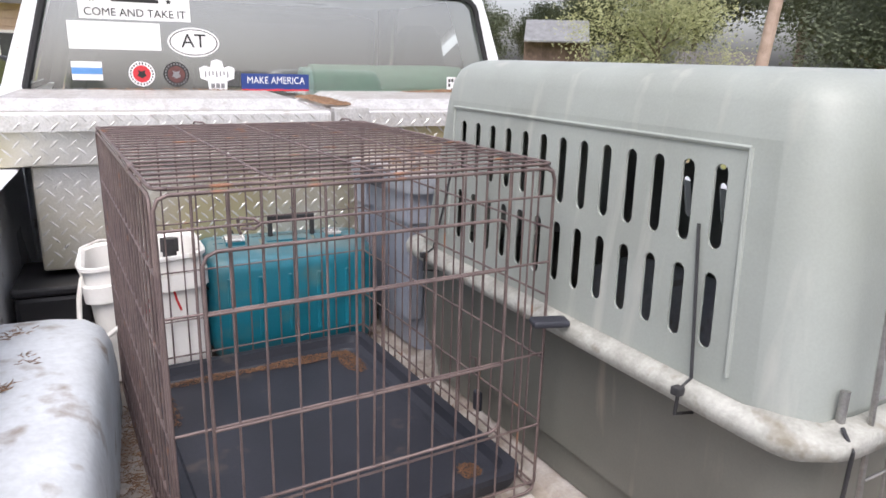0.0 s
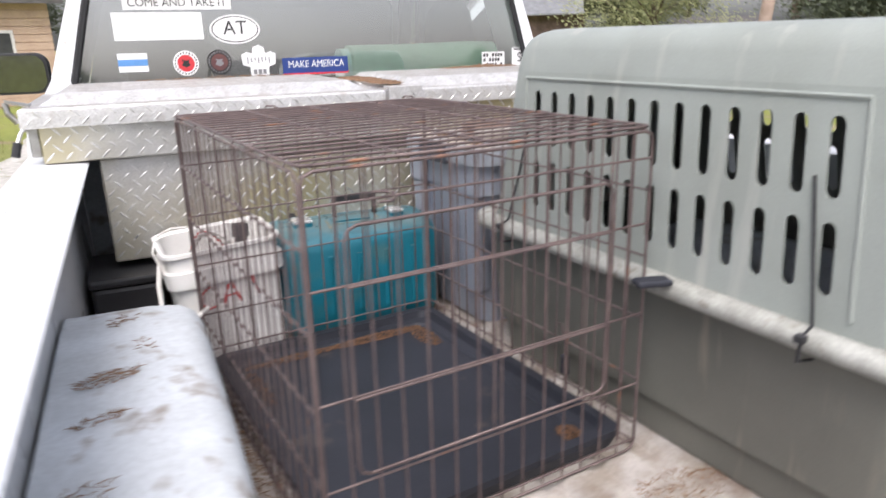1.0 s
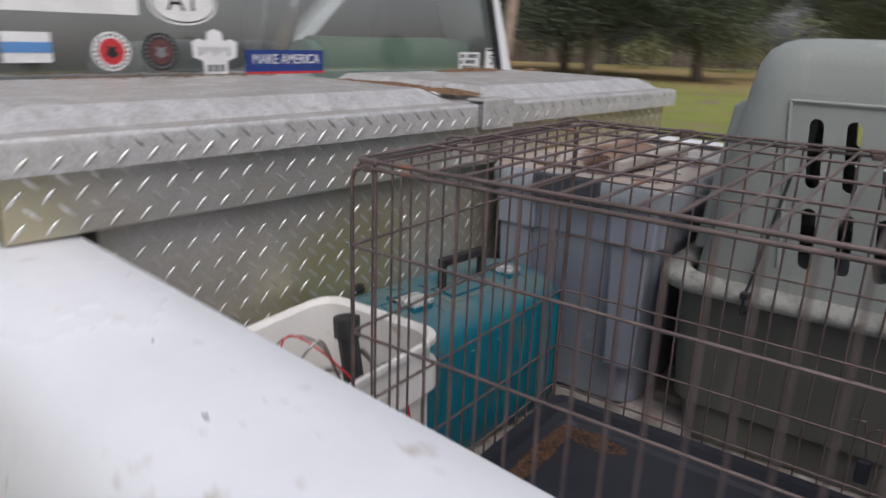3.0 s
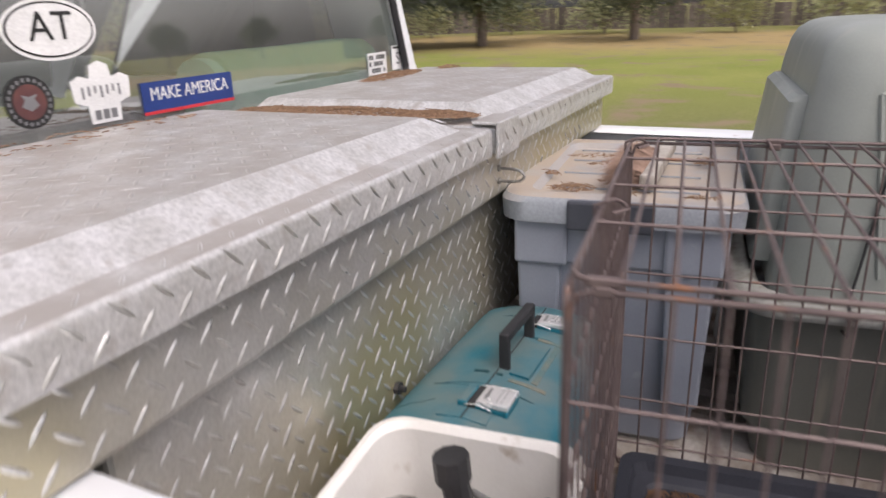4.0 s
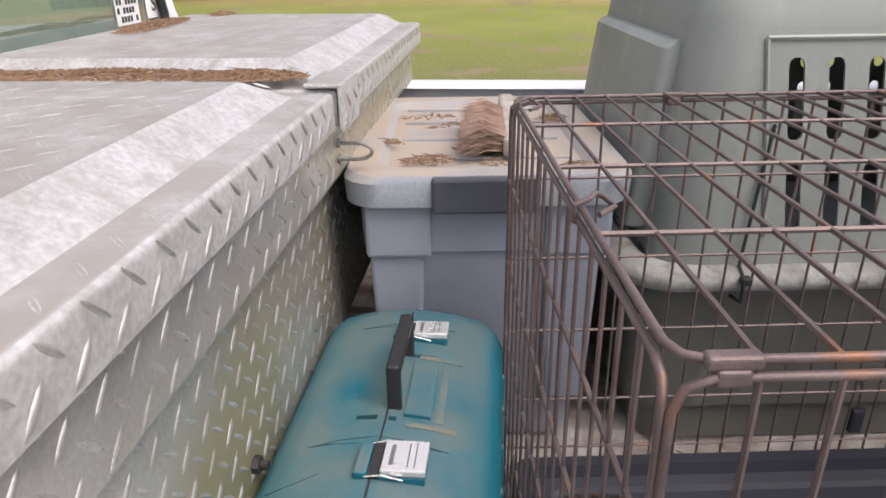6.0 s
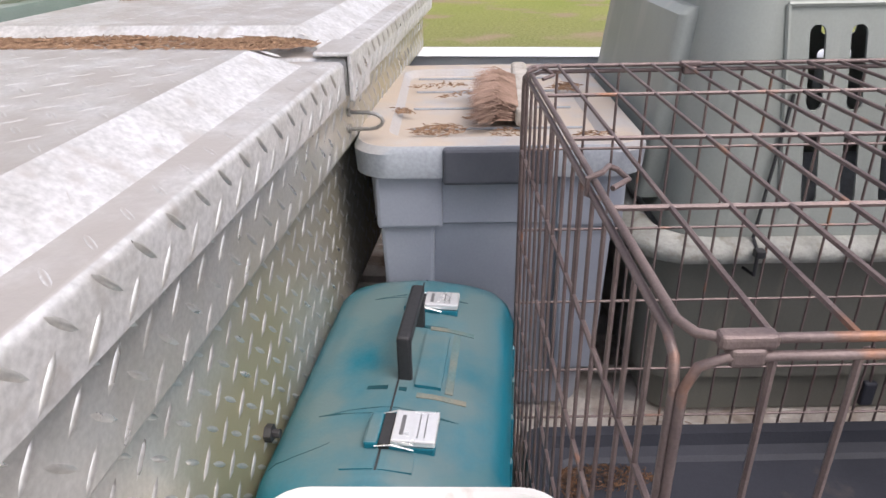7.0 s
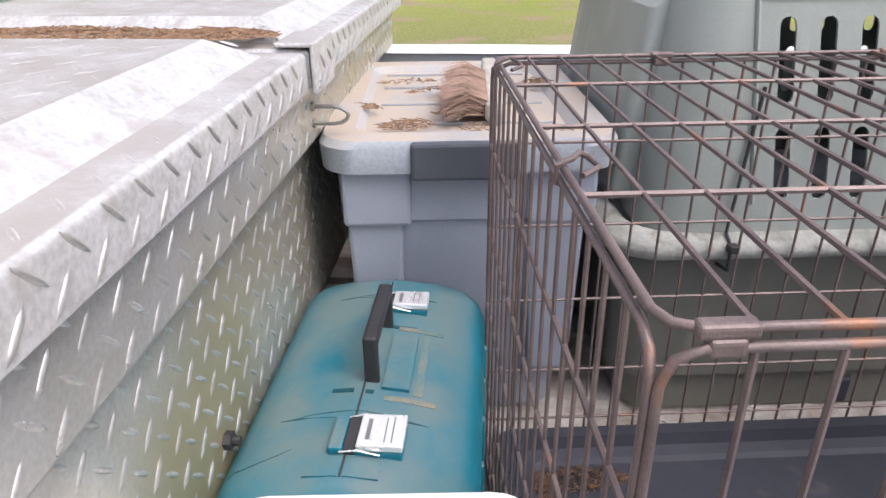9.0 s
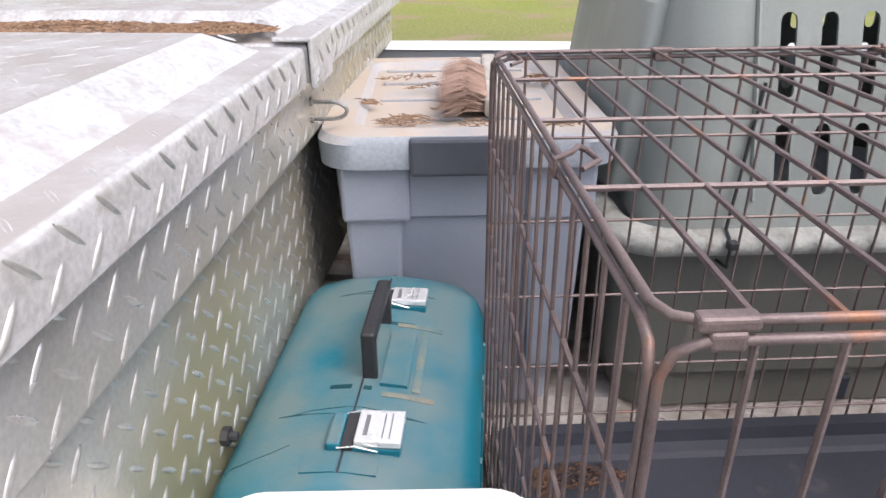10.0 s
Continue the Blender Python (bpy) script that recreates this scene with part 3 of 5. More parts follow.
def wing_mirror():
    b = bmesh.new()
    ring = lambda g, y: [(-1.065 + px * g, y, 1.50 + pz * g) for px, pz, _ in rounded_ring(-.125, .125, -.08, .08, .05, 0)]
    loft(b, [ring(.96, 1.40), ring(1, 1.41), ring(1, 1.46), ring(.8, 1.51), ring(.4, 1.53)])
    hous = part("mirror_housing", b, BLACK, truck, "black door mirror")
    g = bmesh.new()
    loft(g, [ring(.88, 1.394), ring(.88, 1.398)])
    part("mirror_glass", g, MIRROR, hous)
    part("mirror_arm", boxed(-.97, -.90, 1.42, 1.49, 1.41, 1.46, .01), BLACK, truck)


wing_mirror()


def wheel(x, y):
    b = bmesh.new()
    s = 1 if x > 0 else -1
    prof = [(0, .20), (0, .36), (.03, .385), (.17, .385), (.2, .36), (.2, .20)]
    N = 28
    rows = [[b.verts.new((x + s * (px - .2), y + pr * math.cos(2 * math.pi * k / N), .39 + pr * math.sin(2 * math.pi * k / N))) for px, pr in prof] for k in range(N)]
    for k in range(N):
        for j in range(len(prof)):
            b.faces.new((rows[k][j], rows[(k + 1) % N][j], rows[(k + 1) % N][(j + 1) % len(prof)], rows[k][(j + 1) % len(prof)]))
    w = part("wheel", b, RUBBER, truck, "black tyre")
    r = bmesh.new()
    tube(r, [(x - s * .19, y, .39), (x - s * .03, y, .39)], .205, 24)
    part("rim", r, STEEL, w)


for wx in (-.96, .96):
    wheel(wx, -.82)
    wheel(wx, 2.75)
part("chassis", boxed(-.45, .45, -1.9, 3.3, .45, .73, .02), BLACK, truck)

# ---- crossover tool box of tread plate ----
toolbox = thing("truck_tool_box", pose(0, 0, 0), "dusty stained diamond plate tool box across the bed rails", "tool box")
b = bmesh.new()
box(b, -.872, .872, .018, .525, RAIL + .004, 1.43, .004)
part("upper_body", b, ALU, toolbox)
part("lower_body", boxed(-.755, .755, .044, .50, 1.055, RAIL + .003, .006), ALU, toolbox)


def lid(x0, x1):
    """Lid with a folded lip, a flat margin and a raised field."""
    b = bmesh.new()
    y0, y1 = 0.0, .575
    def ring(d, z, e=None):
        e = d if e is None else e
        return [(x0 + d, y0 + d, z), (x1 - d, y0 + d, z), (x1 - d, y1 - e, z), (x0 + d, y1 - e, z)]

    rings = [ring(0, 1.416), ring(0, 1.4548), ring(.0006, 1.4579), ring(.0023, 1.4605), ring(.0049, 1.4622), ring(.008, 1.4628), ring(.04, 1.464, .02), ring(.085, 1.490, .035)]
    loft(b, rings)
    return part("lid", b, ALU_LID, toolbox, sharp=25)


lid(-.905, -.004)
lid(.012, .905)
b = bmesh.new()
box(b, .004, .105, -.008, .04, 1.4655, 1.4715, .002)
box(b, .004, .105, -.009, -.003, 1.410, 1.4712, .002)
part("center_flap", b, ALU_LID, toolbox, "folded tread plate flap over the lid seam")
treads("tread_pattern", [((-.868, .018, 1.333), (1, 0, 0), (0, 0, 1), 1.735, .085), ((-.75, .044, 1.065), (1, 0, 0), (0, 0, 1), 1.5, .262),
                         ((-.90, 0, 1.418), (1, 0, 0), (0, 0, 1), .89, .043), ((.11, 0, 1.418), (1, 0, 0), (0, 0, 1), .79, .043), ((.008, -.009, 1.413), (1, 0, 0), (0, 0, 1), .096, .053)], TREAD, toolbox)
treads("tread_pattern", [((-.82, .087, 1.490), (1, 0, 0), (0, 1, 0), .73, .455), ((.097, .087, 1.490), (1, 0, 0), (0, 1, 0), .72, .455)], ALU_LID, toolbox, .0150, .0028, .0013)
treads("tread_pattern", [((-.86, .043, 1.4645), (1, 0, 0), (0, .045, .026), .82, .05), ((.05, .043, 1.4645), (1, 0, 0), (0, .045, .026), .82, .05),
                         ((-.90, .007, 1.4626), (1, 0, 0), (0, 1, .03), .89, .036), ((.11, .007, 1.4626), (1, 0, 0), (0, 1, .03), .79, .036)], ALU_LID, toolbox, .0150, .0026, .0019)
b = bmesh.new()
tube(b, [(.07, .018, 1.379), (.07, -.012, 1.379), (.07, -.022, 1.377), (.07, -.029, 1.3725), (.07, -.031, 1.3675), (.07, -.029, 1.3625), (.07, -.022, 1.358), (.07, -.012, 1.356), (.07, .018, 1.356)], .0028, 8)
for z in (1.379, 1.356):
    tube(b, [(.07, .018, z), (.07, .014, z)], .0062, 10)
part("hasp_loop", b, STEEL, toolbox)
# end latch at the driver's end
b = bmesh.new()
loft(b, [[(-.885, .11, 1.462), (-.885, .045, 1.462), (-.93, .05, 1.474), (-.938, .085, 1.474)], [(-.885, .11, 1.467), (-.885, .045, 1.467), (-.93, .05, 1.480), (-.938, .085, 1.480)]])
tube(b, [(-.935, .07, 1.474), (-.932, .066, 1.45), (-.915, .065, 1.425)], .007, 8)
part("hold_down", b, STEEL, toolbox, "dull folded steel hold-down hook")
b = bmesh.new()
tube(b, [(-.905, .07, 1.415), (-.914, .058, 1.400), (-.925, .042, 1.372)], .0048, 8)
tube(b, [(-.898, .072, 1.42), (-.908, .068, 1.41)], .012, 10)
lever = part("latch_lever", b, CHROME, toolbox, "bright plated latch lever")
part("rubber_tip", tube(bmesh.new(), [(-.922, .046, 1.380), (-.926, .040, 1.366), (-.930, .034, 1.350)], .010, 10), RUBBER, lever, "black rubber tip")
b = bmesh.new()
tube(b, [(-.882, .06 + .028 * math.cos(k * .7), 1.385 + .032 * math.sin(k * .7)) for k in range(9)], .004, 8)
part("latch_ring", b, CHROME, toolbox, "bright wire latch ring")
b = bmesh.new()
tube(b, [(-.289, .044, 1.123), (-.289, .036, 1.123)], .010, 6)
tube(b, [(-.289, .036, 1.123), (-.289, .028, 1.123)], .005, 8)
part("bolt", b, BLACK, toolbox, "dark rusty bolt head")
part("end_plate", boxed(-.895, -.873, .03, .14, 1.345, 1.43, .003), STEEL, toolbox)

# black box low in the bed corner, under the tool box
black_box = thing("battery_box", pose(-.72, .10, FLOOR), "black plastic box on the bed floor under the tool box", "box")
part("case", boxed(-.10, .07, -.13, .12, 0, .16, .012), BLACK, black_box)
part("lid", boxed(-.105, .075, -.135, .125, .161, .185, .008), BLACK, black_box)

# ---- wire dog crate ----
CX, CY = -.238, -.638
crate = thing("wire_dog_crate", pose(CX, CY, FLOOR + .006, 0, 0, TURN), "rusty wire dog crate with black plastic tray on bed floor", "dog crate")
CW, CL, CH = .30, .382, .597
R1, R2 = .0025, .0019


def crate_panel(name, origin, u, v, lu, lv, nu, levels, heavy_u=False, label=""):
    """Frame rod plus a mesh of wires: nu steps along u, and rods along u at the given levels of v."""
    o, u, v = Vector(origin), Vector(u), Vector(v)
    b = bmesh.new()
    c = .018
    P = lambda a, q: o + u * a + v * q
    k = .29
    tube(b, [P(c, 0), P(lu - c, 0), P(lu - c * k, c * k), P(lu, c), P(lu, lv - c), P(lu - c * k, lv - c * k), P(lu - c, lv), P(c, lv), P(c * k, lv - c * k), P(0, lv - c), P(0, c), P(c * k, c * k), P(c, 0)], R1 * 1.05, 8)
    pan = part(name, b, WIRE, crate, label, smooth=True)
    for i in range(1, nu):
        a = lu * i / nu
        bow = Vector((0, 0, 0)) if heavy_u else u * rngc.uniform(-.002, .002)
        part("wire", rod(P(a, 0), P(a, lv * .5) + bow, P(a, lv), r=R2 if not heavy_u else R1 * .9), WIRE, pan)
    for q in levels:
        part("wire", rod(P(0, q), P(lu, q), r=R1 * .85 if not heavy_u else R2 * 1.1, seg=6), WIRE, pan)
    return pan


rngc = random.Random(14)
crate_panel("top_panel", (-CW, -CL, CH), (1, 0, 0), (0, 1, 0), 2 * CW, 2 * CL, 4, [2 * CL * j / 20 for j in range(1, 20)], True)
SIDE_LEVELS = (.012, .05, .14, .26, .375, .49)
crate_panel("side_panel", (-CW - .003, -CL, 0), (0, 1, 0), (0, 0, 1), 2 * CL, CH - .0075, 20, SIDE_LEVELS)
crate_panel("side_panel", (CW + .003, -CL, 0), (0, 1, 0), (0, 0, 1), 2 * CL, CH - .0075, 20, SIDE_LEVELS)
crate_panel("end_panel", (-CW, CL + .003, 0), (1, 0, 0), (0, 0, 1), 2 * CW, CH - .007, 16, SIDE_LEVELS)
crate_panel("end_panel", (-CW, -CL - .003, 0), (1, 0, 0), (0, 0, 1), 2 * CW, CH - .007, 14, (.02, .135, .272, .435, .546))
door = crate_panel("door", (-CW + .05, -CL - .011, .151), (1, 0, 0), (0, 0, 1), .46, .366, 2, (.121, .284), False, "hinged wire door")
b = bmesh.new()
box(b, .0, .062, -.016, .016, -.006, .006, .005, 3)
lt = part("latch_handle", b, TRAY, crate, "dark plastic latch handle")
lt.matrix_local = pose(CW - .05, -CL - .03, .345, 0, 0, -20)
b = bmesh.new()
box(b, CW + .006, CW + .018, -0.174 - .011, -0.174 + .011, 0.079 - .022, 0.079 + .022, .004, 2)
part("latch_handle", b, TRAY, crate, "dark plastic latch handle")
b = bmesh.new()
tube(b, [(CW + .009, -0.174 - .03, 0.162), (CW + .009, -0.174 - .005, 0.162 - .002), (CW + .012, -0.174 + .004, 0.162 - .012), (CW + .012, -0.174, 0.079 + .016)], .0022, 8)
tube(b, [(CW + .009, -0.174 + .03, 0.162 + .004), (CW + .011, -0.174 + .012, 0.162 + .006), (CW + .012, -0.174 + .008, 0.162 - .016)], .0022, 8)
part("latch_rod", b, WIRE, crate)
# sheet clips folded round the rods, and wire hooks
for (x, y, z, ax) in ((-CW, CL - .026, CH, "y"), (-CW, -CL + .2, CH, "y"), (CW, CL - .2, CH, "y"), (CW, -.1, CH, "y")):
    b = bmesh.new()
    box(b, -.0048, .0044, -.0135, .0135, -.0040, .0040, .0026, 3)
    box(b, -.0058, .0030, -.0085, .0085, -.0125, -.0025, .0026, 3)
    cl = part("clip", b, WIRE, crate, "rusty folded clip")
    cl.matrix_local = pose(x, y, z)
for (x, y, z) in ((-CW + .195, CL, CH), (CW - .055, CL, CH), (-CW + .10, -CL, CH - .05)):
    b = bmesh.new()
    tube(b, [(0, -.004, -.012), (0, .006, -.008), (0, .006, .004), (0, -.004, .008), (.016, -.012, .007), (.022, -.02, .002), (.012, -.026, -.002), (0, -.012, -.004)], .0022, 8)
    hk = part("hook", b, WIRE, crate)
    hk.matrix_local = pose(x, y, z)
# tray
b = bmesh.new()
ty = CL - .012
loft(b, [rounded_ring(-.283, .283, -ty + .008, ty - .008, .03, .004), rounded_ring(-.291, .291, -ty, ty, .03, .028), rounded_ring(-.291, .291, -ty, ty, .03, .040), rounded_ring(-.270, .270, -ty + .02, ty - .02, .03, .040),
         rounded_ring(-.264, .264, -ty + .026, ty - .026, .03, .022), rounded_ring(-.246, .246, -ty + .044, ty - .044, .03, .018), rounded_ring(-.240, .240, -ty + .05, ty - .05, .03, .011)])
part("tray", b, TRAY, crate, "black plastic pan, scuffed and dirty")

# ---- plastic kennel ----
kennel = thing("plastic_dog_kennel", pose(.124, -.585, FLOOR, 0, 0, 6.0), "large grey-green plastic dog kennel with chalky flange beside wire crate", "dog kennel")
KW = .60
Z = lambda z: z - FLOOR


def side_x(z):
    return -(1.487 - z) * .10


def kring(z, dx, y1, y0, rad):
    return rounded_ring(dx, KW - dx, y0, y1, rad, Z(z), 6)


b = bmesh.new()
rings = [kring(1.19, side_x(1.19), .145, -.845, .07), kring(1.525, side_x(1.525), .11, -.81, .07), kring(1.568, .012, .102, -.802, .07), kring(1.589, .022, .091, -.791, .068), kring(1.602, .038, .074, -.775, .066), kring(1.609, .06, .052, -.752, .064), kring(1.611, .09, .02, -.72, .06)]
loft(b, rings, False, True, lambda i, k: i == 0 and k in (13, 27))
part("upper_shell", b, KENNEL_UP, kennel, sharp=40)
slots = []
for i in range(13):
    y = -.013 - .054 * i
    slots += [[(u - .11 * (1.487 - v), v) for u, v in slot_loop(y, z0, z1, .0215)] for z0, z1 in ((1.376, 1.487), (1.244, 1.345))]
zz0, zz1 = 1.19, 1.525
for s in (0, 1):
    def lift(u, v, d, s=s):
        x = side_x(v) + d
        return (x if s == 0 else KW - x, u, Z(v))
    f0, f1, b0, b1 = .145 - .07, .11 - .07, -.845 + .07, -.81 + .07
    outer = [(b0, zz0), (f0, zz0), (f1, zz1), (b1, zz1)]
    part("vent_panel", holed_panel(outer, slots, lift, .004), KENNEL_UP, kennel, "slotted vent side of the kennel")
    # raised outline round the vents
    rb = bmesh.new()
    for (u0, v0), (u1, v1) in (((.03, 1.512), (-.70, 1.512)), ((-.70, 1.512), (-.732, 1.22)), ((.03, 1.512), (.0, 1.24))):
        L = [lift(u0, v0, -.001), lift(u1, v1, -.001)]
        tube(rb, L, .0035, 6)
    part("rib", rb, KENNEL_UP, kennel)
# flange of both halves, its edge ragged
b = bmesh.new()
fr = [kring(1.166, -.048, .195, -.875, .085), kring(1.169, -.056, .204, -.884, .09), kring(1.183, -.059, .207, -.887, .09), kring(1.193, -.056, .204, -.884, .09), kring(1.201, -.033, .17, -.85, .08), kring(1.195, -.026, .16, -.84, .08), kring(1.166, -.028, .162, -.845, .08)]
dense = []
for r in fr:
    row = []
    for p, q in zip(r, r[1:] + r[:1]):
        m = max(1, int((Vector(q) - Vector(p)).length / .03)) if abs(q[1] - p[1]) > .3 or abs(q[0] - p[0]) > .3 else 1
        row += [tuple(Vector(p).lerp(Vector(q), k / m)) for k in range(m)]
    dense.append(row)
nmin = min(len(r) for r in dense)
if all(len(r) == nmin for r in dense):
    loft(b, dense + [dense[0]], False, False)
else:
    loft(b, fr + [fr[0]], False, False)
bmesh.ops.remove_doubles(b, verts=b.verts, dist=.00005)
for v in b.verts:
    v.co += Vector((noise.noise(v.co * 30), noise.noise(v.co * 30 + Vector((9, 0, 0))), 0)) * (.003 + .012 * max(0, min(1, (-.55 - v.co.y) / .2)))
    v.co.z += noise.noise(v.co * 22) * .010 * max(0, min(1, (-.55 - v.co.y) / .2))
part("flange", b, FLANGE, kennel, "chalky sun-bleached flange with a ragged edge", smooth=True)
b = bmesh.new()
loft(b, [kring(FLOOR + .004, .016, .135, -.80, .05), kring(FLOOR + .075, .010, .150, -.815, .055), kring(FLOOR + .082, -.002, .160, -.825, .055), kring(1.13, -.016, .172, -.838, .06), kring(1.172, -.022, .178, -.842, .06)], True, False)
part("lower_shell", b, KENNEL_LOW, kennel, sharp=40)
# front end: raised plates
b = bmesh.new()
loft(b, [rounded_ring(.075, KW - .075, .06, .172, .012, Z(1.22), 3), rounded_ring(.085, KW - .085, .06, .140, .012, Z(1.49), 3), rounded_ring(.09, KW - .09, .06, .128, .012, Z(1.50), 3)])
part("end_plate", b, KENNEL_UP, kennel, sharp=30)
# cable ties round the flange
for u, z1, lean in ((-.688, 1.405, .043), (.036, 1.40, -.03)):
    tb = bmesh.new()
    tube(tb, [(side_x(z1) - .003, u + lean, Z(z1)), (side_x(1.3) - .006, u + lean * .5, Z(1.3)), (-.040, u, Z(1.203)), (-.062, u, Z(1.190)), (-.064, u, Z(1.155)), (-.028, u, Z(1.148))], .0026, 6)
    box(tb, -.072, -.058, u - .008, u + .006, Z(1.184), Z(1.196), .002)
    part("cable_tie", tb, BLACK, kennel, "black nylon cable tie")
b = bmesh.new()
tube(b, [(.012, -.865, Z(1.205)), (.006, -.885, Z(1.185)), (.012, -.878, Z(1.0))], .0026, 6)
part("cable_tie", b, BLACK, kennel, "black nylon cable tie")
part("end_pin", rod((.03, -.852, Z(1.195)), (.034, -.850, Z(1.24)), r=.006, seg=8), STEEL, kennel)
# wire door at the tail end
grid = bmesh.new()
tube(grid, [(.06, -.885, Z(.86)), (KW - .06, -.885, Z(.86)), (KW - .06, -.86, Z(1.5)), (.06, -.86, Z(1.5)), (.06, -.885, Z(.86))], .004, 6)
kd = part("wire_door", grid, STEEL, kennel, "plated wire door")
for i in range(1, 10):
    x = .06 + i * (KW - .12) / 10
    part("wire", rod((x, -.887, Z(.86)), (x, -.862, Z(1.5)), r=.002), STEEL, kd)
for i in range(1, 12):
    t = i / 12
    part("wire", rod((.06, -.888 + .025 * t, Z(.86 + .64 * t)), (KW - .06, -.888 + .025 * t, Z(.86 + .64 * t)), r=.002), STEEL, kd)

# ---- storage tote ----
tote = thing("storage_tote", pose(.074, -.194, FLOOR, 0, 0, 5.5), "grey plastic storage tote with dusty littered lid, beside the tool box", "storage tote")
TL, TW, TH = .53, .182, .49
b = bmesh.new()
loft(b, [rounded_ring(.05, TL - .05, -TW + .035, TW - .035, .04, .002), rounded_ring(.015, TL - .015, -TW + .006, TW - .006, .045, TH - .13), rounded_ring(.008, TL - .008, -TW - .004, TW + .004, .045, TH - .125), rounded_ring(.004, TL - .004, -TW - .006, TW + .006, .045, TH - .045)])
part("tub", b, TOTE, tote, sharp=30)
# recessed panel between corner ribs on the end that faces the case
for y0, y1 in ((-TW + .004, -TW + .10), (TW - .10, TW - .004)):
    part("corner_rib", boxed(-.004, .03, y0, y1, TH - .13, TH - .045, .006), TOTE, tote)
    part("corner_rib", boxed(.004, .06, y0 + .012, y1 - .004, .10, TH - .13, .006, taper=.8), TOTE, tote)
b = bmesh.new()
loft(b, [rounded_ring(-.016, TL + .016, -TW - .024, TW + .024, .055, TH - .047), rounded_ring(-.018, TL + .018, -TW - .026, TW + .026, .055, TH - .012), rounded_ring(-.012, TL + .012, -TW - .02, TW + .02, .055, TH - .002),
         rounded_ring(.0, TL - .0, -TW - .008, TW + .008, .05, TH), rounded_ring(.03, TL - .03, -TW + .022, TW - .022, .04, TH - .002), rounded_ring(.042, TL - .042, -TW + .034, TW - .034, .035, TH - .014)])
lid_t = part("lid", b, TOTE_LID, tote, sharp=35)
for x in (.105, .225, .345, .455):
    part("lid_rib", boxed(x, x + .012, -TW + .05, TW - .05, TH - .016, TH - .0095, .003), TOTE_LID, lid_t)
for x in (-.024, TL + .004):
    part("handle_clip", boxed(x, x + .016, -.064, .081, TH - .056, TH - .003, .005), TOTE_DARK, tote, "dark grey snap handle")

# ---- hand brush on the tote ----
brush = thing("hand_brush", pose(.285, -.222, FLOOR + TH - .006, 0, 0, 2), "worn hand brush with brown bristles lying on the tote lid", "brush")
part("block", boxed(-.12, .24, -.014, .014, .0, .028, .006), WOOD, brush)
rng = random.Random(3)
b = bmesh.new()
for i in range(1500):
    x = rng.uniform(-.108, .10)
    z = rng.uniform(.004, .032)
    L = rng.uniform(.050, .078)
    tip = Vector((x * 1.05 - .022 - rng.uniform(0, .016), .012 + L, max(.003, z * 1.25 + rng.uniform(-.012, .010))))
    base = Vector((x, .010, z))
    mid = base.lerp(tip, .5) + Vector((.004, 0, .006 * (1 + rng.random())))
    w = Vector((.0007, 0, .0004))
    v = [b.verts.new(p) for p in (base - w, base + w, mid + w, tip, mid - w)]
    b.faces.new(v)
box(b, -.105, .095, .012, .05, .004, .028, .004)
part("bristles", b, BRISTLE, brush, "brown splayed bristles")

# ---- teal tool case ----
case = thing("power_tool_case", pose(-.175, -.088, FLOOR), "teal plastic power tool case, dusty on top, standing on its edge", "tool case")
HL, HN, HT, HH = .231, .205, .131, .290      # far and near ends, half thickness, height
b = bmesh.new()


def case_ring(z, dl, dt, rad):
    return rounded_ring(-HN + dl, HL - dl, -HT + dt, HT - dt, rad, z, 6)


SHOULDER = [(HT - .124, 0), (HT - .085, -.004), (HT - .045, -.013), (HT - .022, -.022), (HT - .009, -.035), (HT, -.06)]


def case_top(y):
    """Height of the case's roof at a distance y from its seam."""
    y = abs(y)
    for (a, za), (c, zc) in zip([(0, 0)] + SHOULDER, SHOULDER):
        if y <= c:
            return HH + za + (zc - za) * (y - a) / max(1e-6, c - a)
    return HH - .06


loft(b, [case_ring(0, .03, .02, .02), case_ring(.015, .012, .008, .03), case_ring(.05, .0, .0, .034)] + [case_ring(HH + z, .026 * (1 - y / HT), HT - y, min(.034, max(.004, y * .8))) for y, z in reversed(SHOULDER)])
body = part("case_shell", b, TEAL, case, smooth=True)


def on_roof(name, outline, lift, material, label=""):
    """A thin raised mark laid over the roof, for seam or painted shade: outline of (x, y)."""
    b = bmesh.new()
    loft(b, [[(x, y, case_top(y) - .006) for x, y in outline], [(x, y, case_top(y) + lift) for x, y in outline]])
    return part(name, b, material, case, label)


def roof_plate(name, x0, x1, y0, y1, lift, material, label=""):
    """A rectangular plate that follows the roof's slope."""
    b = bmesh.new()
    n = 6
    rows = [[(x0, y0 + (y1 - y0) * k / n, case_top(y0 + (y1 - y0) * k / n) - .004), (x1, y0 + (y1 - y0) * k / n, case_top(y0 + (y1 - y0) * k / n) - .004),
             (x1, y0 + (y1 - y0) * k / n, case_top(y0 + (y1 - y0) * k / n) + lift), (x0, y0 + (y1 - y0) * k / n, case_top(y0 + (y1 - y0) * k / n) + lift)] for k in range(n + 1)]
    loft(b, rows)
    return part(name, b, material, case, label)


on_roof("seam", [(-HN + .03, -.0011), (HL - .03, -.0011), (HL - .03, .0011), (-HN + .03, .0011)], .0005, BLACK)
part("seam", boxed(-HN - .0008, -HN + .03, -.0011, .0011, .04, HH - .012), BLACK, case)
part("seam", boxed(HL - .03, HL + .0008, -.0011, .0011, .04, HH - .012), BLACK, case)
